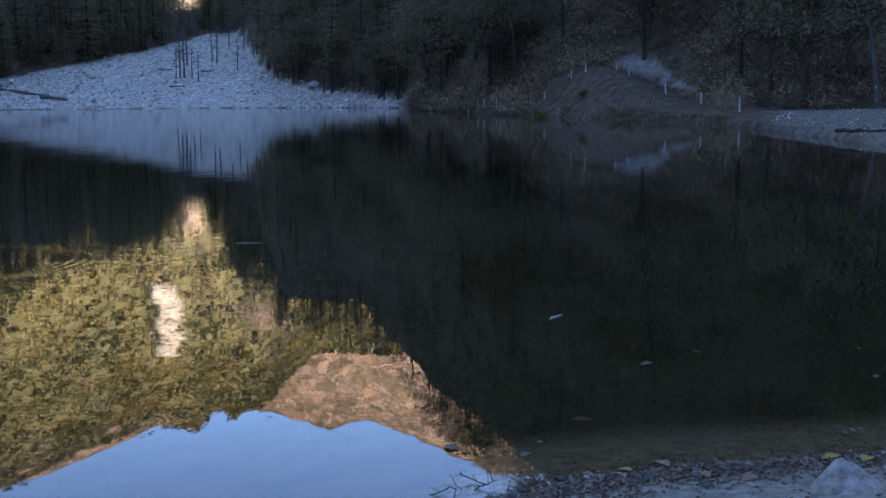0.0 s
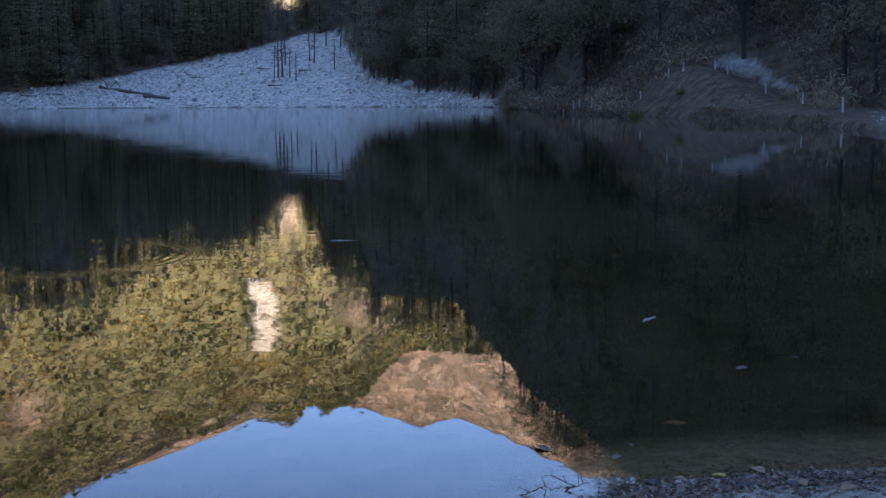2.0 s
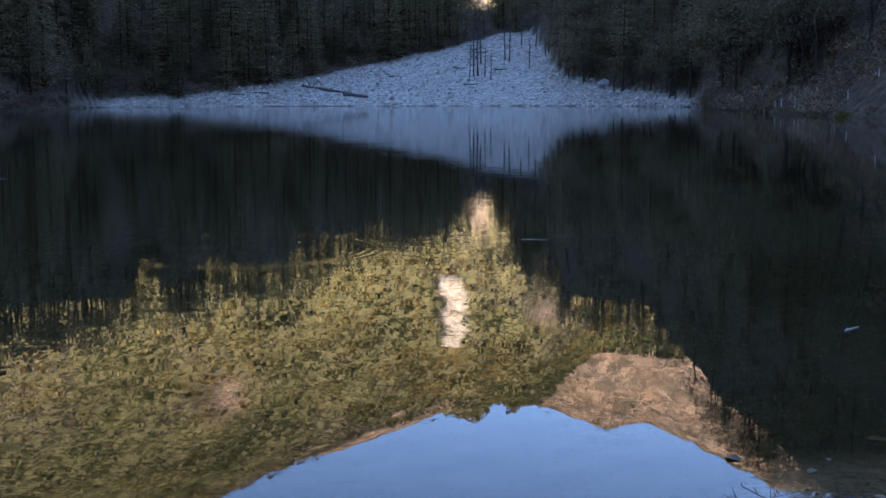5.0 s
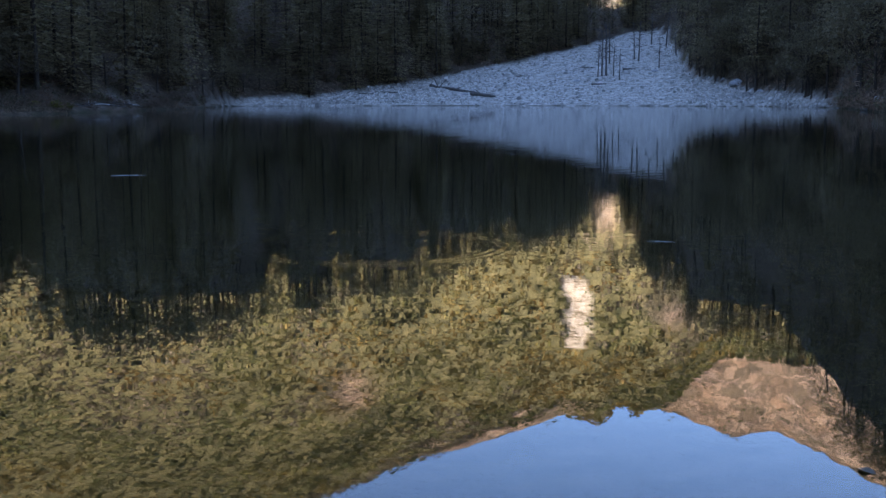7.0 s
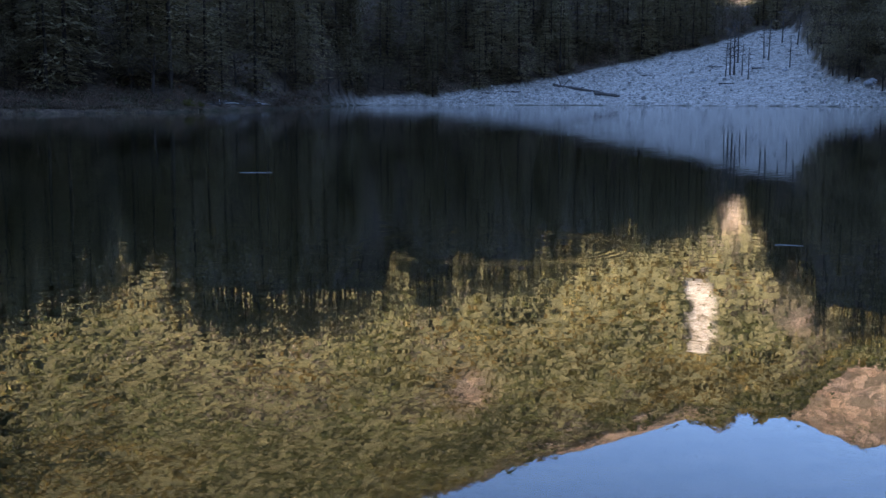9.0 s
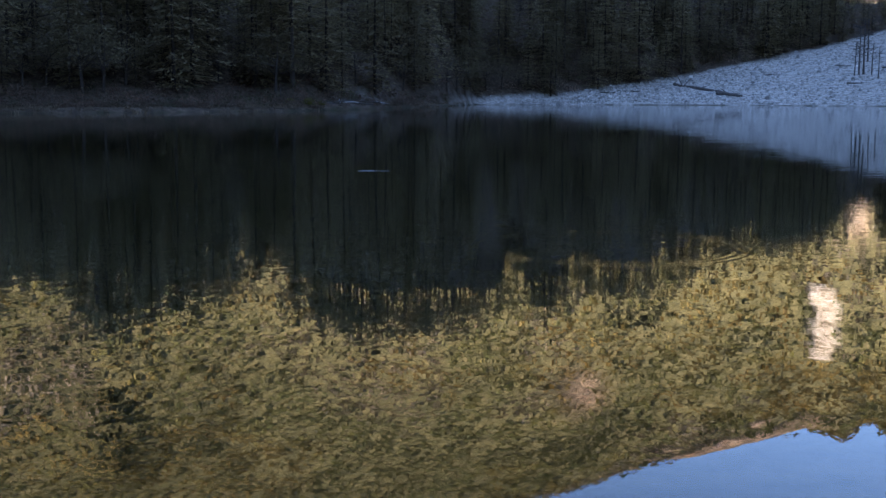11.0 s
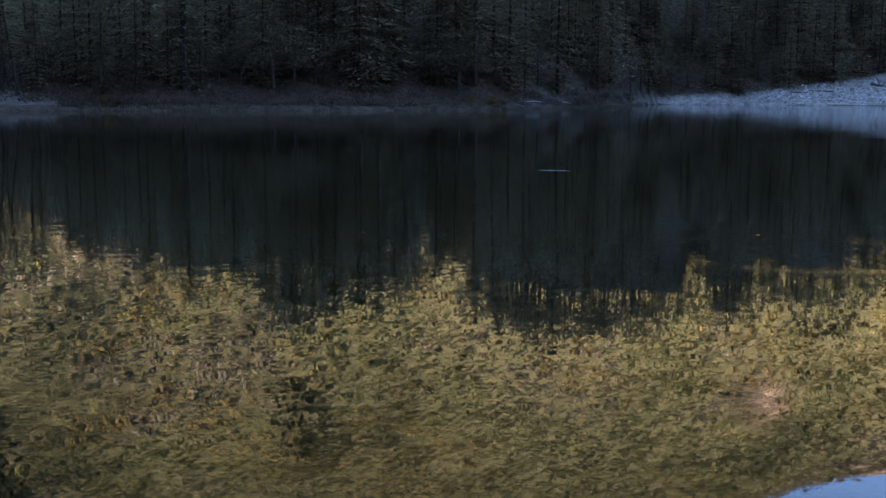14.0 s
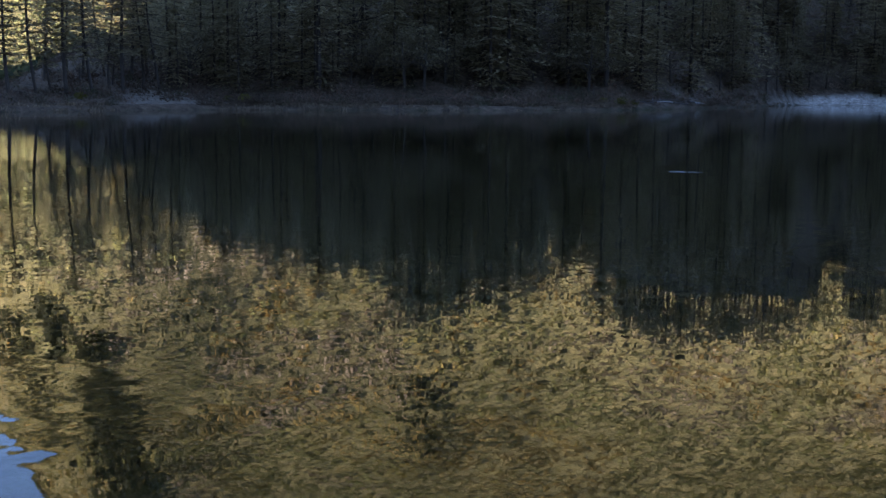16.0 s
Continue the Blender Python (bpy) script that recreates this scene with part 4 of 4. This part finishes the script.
bare_tree("dead_tree", "pale dead snag standing among the evergreens", -1.0, 200, 9, 0.2, M_PALEWOOD, 3, 0.014, 44)
bare_tree("dead_tree", "thin grey dead trunk on the bank", 40.55, 170, 2.6, 0.02, M_DEADWOOD, 2, 0.02, 45)


def log(name, label, az, r, length, turn, radius, mat, stubs=3, seed=0, tilt=0.0, lift=0.0, group="logs"):
    g = np.random.default_rng(seed)
    pts = [(Vector((length * (t - 0.5), g.normal(0, 0.02) * length, g.normal(0, 0.008) * length)), radius * (1.15 - 0.6 * t)) for t in np.linspace(0, 1, 8)]
    v, f = tubes([pts], 8)
    base = tagged(new(name), label, "log", group)
    p = polar(az, r)
    base.matrix_basis = Matrix.Translation((p.x, p.y, float(lie(p.x, p.y)[0]) + radius * 0.6 + lift)) @ Matrix.Rotation(radians(turn), 4, "Z") @ Matrix.Rotation(radians(tilt), 4, "Y")
    part("trunk", mesh_of("trunk", v, f, mat, smooth=True), base)
    for k in range(stubs):
        o, w = pts[g.integers(1, 7)]
        d = Vector((g.normal(0, 0.5), g.normal(0, 1), abs(g.normal(0.5, 0.4)))).normalized() * g.uniform(0.6, 1.6) * (length / 8)
        v, f = tubes([[(o, w * 0.45), (o + d * 0.6, w * 0.3), (o + d, 0.02)]], 5)
        part("branch_stub", mesh_of("branch_stub", v, f, mat, smooth=True), base)
    return base


log("driftwood_log", "long dark driftwood trunk lying on the gravel fan", 19.75, 310, 22, -21, 0.4, M_DEADWOOD, 6, 1, 7.0, 0.1)
log("driftwood_log", "dark driftwood trunk lying on the gravel fan", 18.6, 302, 7.5, -15, 0.45, M_DEADWOOD, 3, 2, 6.0, 0.1)
for i, (az, r, ln, tn, rad) in enumerate(((23.3, 309, 5, 15, 0.25), (24.4, 305, 4, 30, 0.2), (12.9, 312, 4, 10, 0.2), (13.5, 340, 5, -10, 0.2), (16.6, 330, 4, 20, 0.18), (11.4, 334, 4, 12, 0.2))):
    log("driftwood_log", "small dark driftwood log on the gravel fan", az, r, ln, tn, rad, M_DEADWOOD, 2, 10 + i)
for i, (az, r, ln, tn, rad) in enumerate(((37.9, 181, 5.5, 30, 0.16), (37.4, 184, 4.5, 55, 0.14), (36.4, 192, 5, 20, 0.16), (35.7, 196, 3, 70, 0.15), (35.4, 198, 2.4, 100, 0.16), (38.2, 178, 4, 10, 0.13), (36.9, 186, 6, 42, 0.15))):
    log("driftwood_log", "weathered grey log in a heap on the bank", az, r, ln, tn, rad, M_PALEWOOD if i in (3, 4, 1) else M_DEADWOOD, 2, 30 + i, rng.uniform(-6, 6), 0.15)


log("driftwood_log", "dark sodden log along the edge of the gravel spit", -20.2, 58.0, 2.8, -42, 0.09, M_BARK, 3, 51)


POINT_PINES = ((65.9, 172, 1.1), (64.4, 176, 1.15), (63.1, 178, 1.2), (62.2, 184, 1.2), (60.8, 178, 1.2), (68.6, 142, 0.9), (67.4, 146, 1.0), (66.7, 150, 0.8), (66.0, 148, 1.05), (64.9, 152, 1.0), (64.0, 158, 0.9), (63.4, 156, 1.05), (62.7, 162, 1.0), (61.9, 160, 1.1), (65.4, 168, 0.8), (67.0, 166, 0.8), (69.3, 148, 1.0), (61.2, 166, 1.0), (70.2, 140, 0.9))


def post(az, r, height, lean):
    p = polar(az, r)
    bm = bmesh.new()
    bmesh.ops.create_cone(bm, cap_ends=True, segments=10, radius1=0.085, radius2=0.075, depth=height)
    bmesh.ops.bevel(bm, geom=[e for e in bm.edges if all(abs(v.co.z - height / 2) < 1e-4 for v in e.verts)], offset=0.02, segments=2, affect="EDGES")
    for v in bm.verts:
        v.co.z += height / 2
        v.co.x += lean * v.co.z
    me = bpy.data.meshes.new("fence_post")
    bm.to_mesh(me)
    bm.free()
    me.materials.append(M_PALEWOOD)
    ob = new("fence_post", me)
    ob.location = (p.x, p.y, float(lie(p.x, p.y)[0]) - 0.1)
    return tagged(ob, "pale wooden post beside the path along the bank", "post", "posts along the path")


for az, r, h in POSTS:
    post(az, r, h, rng.normal(0, 0.04))

# crooked, open-crowned pines on the wooded point
for v, (height, bend) in enumerate(((19, 0.05), (16, -0.07), (21, 0.03))):
    paths, C, O, S = conifer_parts(rng, height, 4.8, 17, 6, 16, 0.25, 0.4, 0.011)
    hook = lambda p: np.c_[bend * height * np.sin(p[:, 2] / height * 2.6), 0.5 * bend * height * np.sin(p[:, 2] / height * 4 + 1), np.zeros(len(p))]
    paths[0] = [(Vector((0, 0, height * t)), 0.011 * height * (1 - t) ** 0.8 + 0.02) for t in (-0.03, 0.0, 0.1, 0.2, 0.3, 0.4, 0.5, 0.6, 0.7, 0.8, 0.9, 1.0)]
    (tv, tf), (lv, lf) = tubes(paths[:1], 8), tubes(paths[1:], 3)
    wood = np.r_[tv, lv]
    sv, sf = sprays(rng, C + hook(C), O, S * 0.62, 0.7, 0.13, 0.27)
    first = tagged(new("pine_tree"), "crooked open-crowned dark pine on the wooded point", "tree", "trees along the shore")
    part("trunk", mesh_of("trunk", wood + hook(wood), np.r_[tf, lf + len(tv)], M_BARK, smooth=True), first)
    crown = rounded(sv, sf, lambda p: np.c_[np.zeros((len(p), 2)), p[:, 2] - 0.3 * height], 0.3)
    part("crown", mesh_of("crown", *crown[:2], M_NEEDLES, normals=crown[2]), first)
    for k, (az, r, size) in enumerate(POINT_PINES[v::3]):
        p = polar(az, r)
        m = Matrix.Translation((p.x, p.y, float(lie(p.x, p.y)[0]) - 0.1)) @ Matrix.Rotation(az * 5, 4, "Z")
        if k:
            ob = copy_thing(first, m)
            ob.scale = (size, size, size)
        else:
            first.matrix_basis = m

# ---- the near shore ----
M_LITTER = tint_mat("leaf_litter", 0.7, False)
bits = []
LEAF = (np.array([(-0.5, 0, 0), (0, 0.28, 0.06), (0.5, 0, 0.03), (0, -0.28, 0.08)], float), np.array([(0, 1, 2, 3)]))
for _ in range(5200):
    az1 = rng.uniform(-26, 0)
    d = rng.normal(-0.22, 0.2) if rng.random() < 0.92 else rng.uniform(-1.5, 0.5)
    p = polar(az1, float(near_shore(az1)) + d)
    z = float(lie(p.x, p.y)[0])
    if z < -0.12:
        continue
    c = np.array([(0.1, 0.064, 0.044), (0.125, 0.084, 0.058), (0.055, 0.04, 0.032), (0.2, 0.15, 0.11), (0.13, 0.07, 0.05)])[rng.integers(5)]
    size = rng.uniform(0.012, 0.05)
    m = stand(p.x, p.y, z + 0.006, rng.uniform(0, 6.28), size, 1)
    m[:3, :3] = m[:3, :3] @ np.array(Euler((rng.normal(0, 0.35), rng.normal(0, 0.35), 0)).to_matrix())
    bits.append((*LEAF, m, c))
tagged(joined("leaf_litter", bits, M_LITTER), "dark rotting leaves washed up along the shore", "leaf litter", kind="stuff")
bits = []
for _ in range(380):
    az1 = rng.uniform(-26, 0)
    d = rng.uniform(-2.0, 0.35)
    p = polar(az1, float(near_shore(az1)) + d)
    z = float(lie(p.x, p.y)[0])
    v, f = PEBBLES[rng.integers(8)]
    size = 0.011 * math.exp(abs(rng.normal(0, 0.55)))
    g = rng.uniform(0.08, 0.3)
    bits.append((v, f, stand(p.x, p.y, z + size * 0.1, rng.uniform(0, 6.28), size), np.array([g, g * 0.97, g * 0.93])))
tagged(joined("pebbles", bits, M_LITTER), "small grey and dark pebbles on the wet sand", "pebbles", kind="stuff")


def leaf(az, r, size, mat, label, z=None, name="fallen_leaf", group="fallen leaves"):
    """A leaf with a raised midrib and curled edges."""
    rows = 7
    V, F = [], []
    for i in range(rows):
        t = i / (rows - 1)
        w = 0.32 * math.sin(math.pi * min(t * 0.95 + 0.03, 1)) ** 0.8
        for k, sgn in enumerate((-1, -0.5, 0, 0.5, 1)):
            V.append(((t - 0.5), sgn * w, 0.07 * sgn * sgn * math.sin(3 * t) + 0.04 * math.sin(5 * t)))
    for i in range(rows - 1):
        for k in range(4):
            a1 = i * 5 + k
            F.append((a1, a1 + 1, a1 + 6, a1 + 5))
    ob = new(name, mesh_of(name, V, F, mat, smooth=True))
    p = polar(az, r)
    zz = float(lie(p.x, p.y)[0]) + 0.012 if z is None else z
    ob.matrix_basis = Matrix.Translation((p.x, p.y, zz)) @ Matrix.Rotation(rng.uniform(0, 6.28), 4, "Z") @ Matrix.Diagonal((size, size, size, 1))
    return tagged(ob, label, "leaf", group)


M_YELLOW = surface_mat("yellow_leaf", [(0.35, (0.16, 0.115, 0.025)), (0.65, (0.34, 0.26, 0.045))], 14, 0.6)
M_BROWNLEAF = surface_mat("brown_leaf", [(0.35, (0.12, 0.07, 0.04)), (0.65, (0.26, 0.16, 0.09))], 14, 0.6)
M_PALELEAF = surface_mat("pale_leaf", [(0.35, (0.05, 0.042, 0.028)), (0.65, (0.12, 0.1, 0.065))], 14, 0.6)
for az, r, size in ((-9.3, 6.61, 0.1), (-19.3, 7.08, 0.14), (-21.0, 7.1, 0.14)):
    leaf(az, r, size, M_YELLOW, "yellow fallen leaf lying on the wet shore")
for az, r, size in ((-11.1, 6.79, 0.14), (-7.4, 6.5, 0.09), (-13.2, 6.5, 0.13), (-15.5, 6.45, 0.12)):
    leaf(az, r, size, M_BROWNLEAF, "curled brown fallen leaf on the wet shore")
leaf(-7.1, 7.72, 0.16, M_BROWNLEAF, "reddish-brown leaf in the shallow water", -0.02)
for az, r, size in ((-4.9, 7.13, 0.06), (-4.2, 6.87, 0.09), (-10.3, 9.39, 0.13), (-12.7, 9.9, 0.09), (-9.9, 7.24, 0.05), (-20.2, 7.8, 0.07), (-19.9, 7.72, 0.06), (-20.6, 7.85, 0.06), (-19.6, 7.85, 0.05), (-0.4, 6.99, 0.12), (-21.2, 9.4, 0.08), (-20.3, 10.4, 0.07)):
    leaf(az, r, size, M_PALELEAF, "pale leaf floating on the dark water", 0.004, group="floating leaves")


def floating_stick(az, r, length, radius, turn, mat=M_PALEWOOD):
    pts = [(Vector((length * (t - 0.5), 0.05 * length * math.sin(4 * t), 0.4 * radius * math.sin(9 * t))), radius * (1.1 - abs(0.45 - t) * 1.5)) for t in np.linspace(0, 1, 9)]
    v, f = tubes([pts, [(pts[2][0], radius * 0.5), (pts[2][0] + Vector((0.2 * length, 0.08 * length, 0.01)), radius * 0.2)]], 6)
    ob = new("floating_stick", mesh_of("floating_stick", v, f, mat, smooth=True))
    p = polar(az, r)
    ob.matrix_basis = Matrix.Translation((p.x, p.y, 0.004)) @ Matrix.Rotation(radians(turn), 4, "Z")
    return tagged(ob, "bleached stick floating on the still water", "stick", "floating sticks")


floating_stick(-5.7, 11.35, 0.28, 0.012, 60)
floating_stick(36.0, 33.67, 0.95, 0.012, 33)
floating_stick(9.7, 17.66, 0.42, 0.006, 10)

for i, (az, r, size) in enumerate(((-6.0, 6.41, 0.035), (-4.0, 6.2, 0.03), (-3.5, 6.08, 0.03), (-10.5, 6.37, 0.035), (-12.9, 6.45, 0.04), (-13.5, 6.24, 0.035))):
    rock("shore_stone", "small dark wet stone on the shore", az, r, size, M_DARKSTONE, 0.55, 20 + i, 0.01, "shore stones", "stone")


M_SHOREROCK = surface_mat("weathered_rock", [(0.35, (0.15, 0.13, 0.115)), (0.5, (0.28, 0.25, 0.22)), (0.65, (0.42, 0.385, 0.34))], 13, 0.85, 30, 0.02)


def shore_rock(az, r):
    """A pointed block with broken flat faces."""
    bm = bmesh.new()
    for p in ((-0.42, -0.2, -0.08), (-0.3, 0.22, -0.08), (0.12, 0.3, -0.08), (0.48, 0.1, -0.08), (0.4, -0.3, -0.08), (-0.1, -0.38, -0.08),
              (-0.32, -0.1, 0.08), (0.38, 0.05, 0.06), (0.24, -0.2, 0.13), (-0.1, 0.08, 0.27), (-0.04, 0.05, 0.3), (0.08, 0.03, 0.25), (-0.16, -0.14, 0.15), (0.2, 0.08, 0.17)):
        bm.verts.new(p)
    bmesh.ops.convex_hull(bm, input=bm.verts)
    bmesh.ops.delete(bm, geom=[v for v in bm.verts if not v.link_faces], context="VERTS")
    for v in bm.verts:
        v.co = Vector((v.co.x * 0.5, v.co.y * 0.5, v.co.z * 0.6))
    bmesh.ops.bevel(bm, geom=bm.edges[:], offset=0.008, segments=2, affect="EDGES")
    bmesh.ops.triangulate(bm, faces=bm.faces[:])
    bmesh.ops.subdivide_edges(bm, edges=[e for e in bm.edges if e.calc_length() > 0.05], cuts=2, use_grid_fill=True)
    for v in bm.verts:
        v.co += Vector((noise.noise(v.co * 9), noise.noise(v.co * 9 + Vector((5, 0, 0))), noise.noise(v.co * 9 + Vector((0, 5, 0))))) * 0.008
    me = bpy.data.meshes.new("shore_rock")
    bm.to_mesh(me)
    bm.free()
    me.materials.append(M_SHOREROCK)
    ob = new("shore_rock", me)
    p = polar(az, r)
    ob.matrix_basis = Matrix.Translation((p.x, p.y, float(lie(p.x, p.y)[0]))) @ Matrix.Rotation(radians(az), 4, "Z")
    return tagged(ob, "pointed grey rock lying on the wet sand", "rock")


shore_rock(-20.0, 6.3)

for i, (az, r, ln, tn) in enumerate(((-1.3, 6.35, 0.2, 150), (-2.2, 6.25, 0.15, 20), (-0.5, 6.15, 0.12, 80), (0.2, 6.15, 0.12, 10), (-5, 6.3, 0.25, 30), (-14, 6.55, 0.3, 170), (-16.5, 6.6, 0.35, 5), (-8.5, 6.3, 0.2, 60))):
    g = np.random.default_rng(60 + i)
    pts = [(Vector((ln * (t - 0.5), g.normal(0, 0.01), 0.02 + 0.05 * t * g.uniform(0.3, 1.2))), 0.004 * (1 - 0.6 * t)) for t in np.linspace(0, 1, 5)]
    side = [[(pts[k][0], 0.0025), (pts[k][0] + Vector((g.normal(0, 0.04), g.normal(0, 0.05), g.uniform(0.01, 0.07))), 0.0015)] for k in (1, 2, 3)]
    v, f = tubes([pts] + side, 5)
    ob = new("twig", mesh_of("twig", v, f, M_BARK, smooth=True))
    p = polar(az, r)
    ob.matrix_basis = Matrix.Translation((p.x, p.y, max(float(lie(p.x, p.y)[0]), -0.02))) @ Matrix.Rotation(radians(tn), 4, "Z")
    tagged(ob, "thin dark twig washed up at the waterline", "twig", "twigs on the shore")
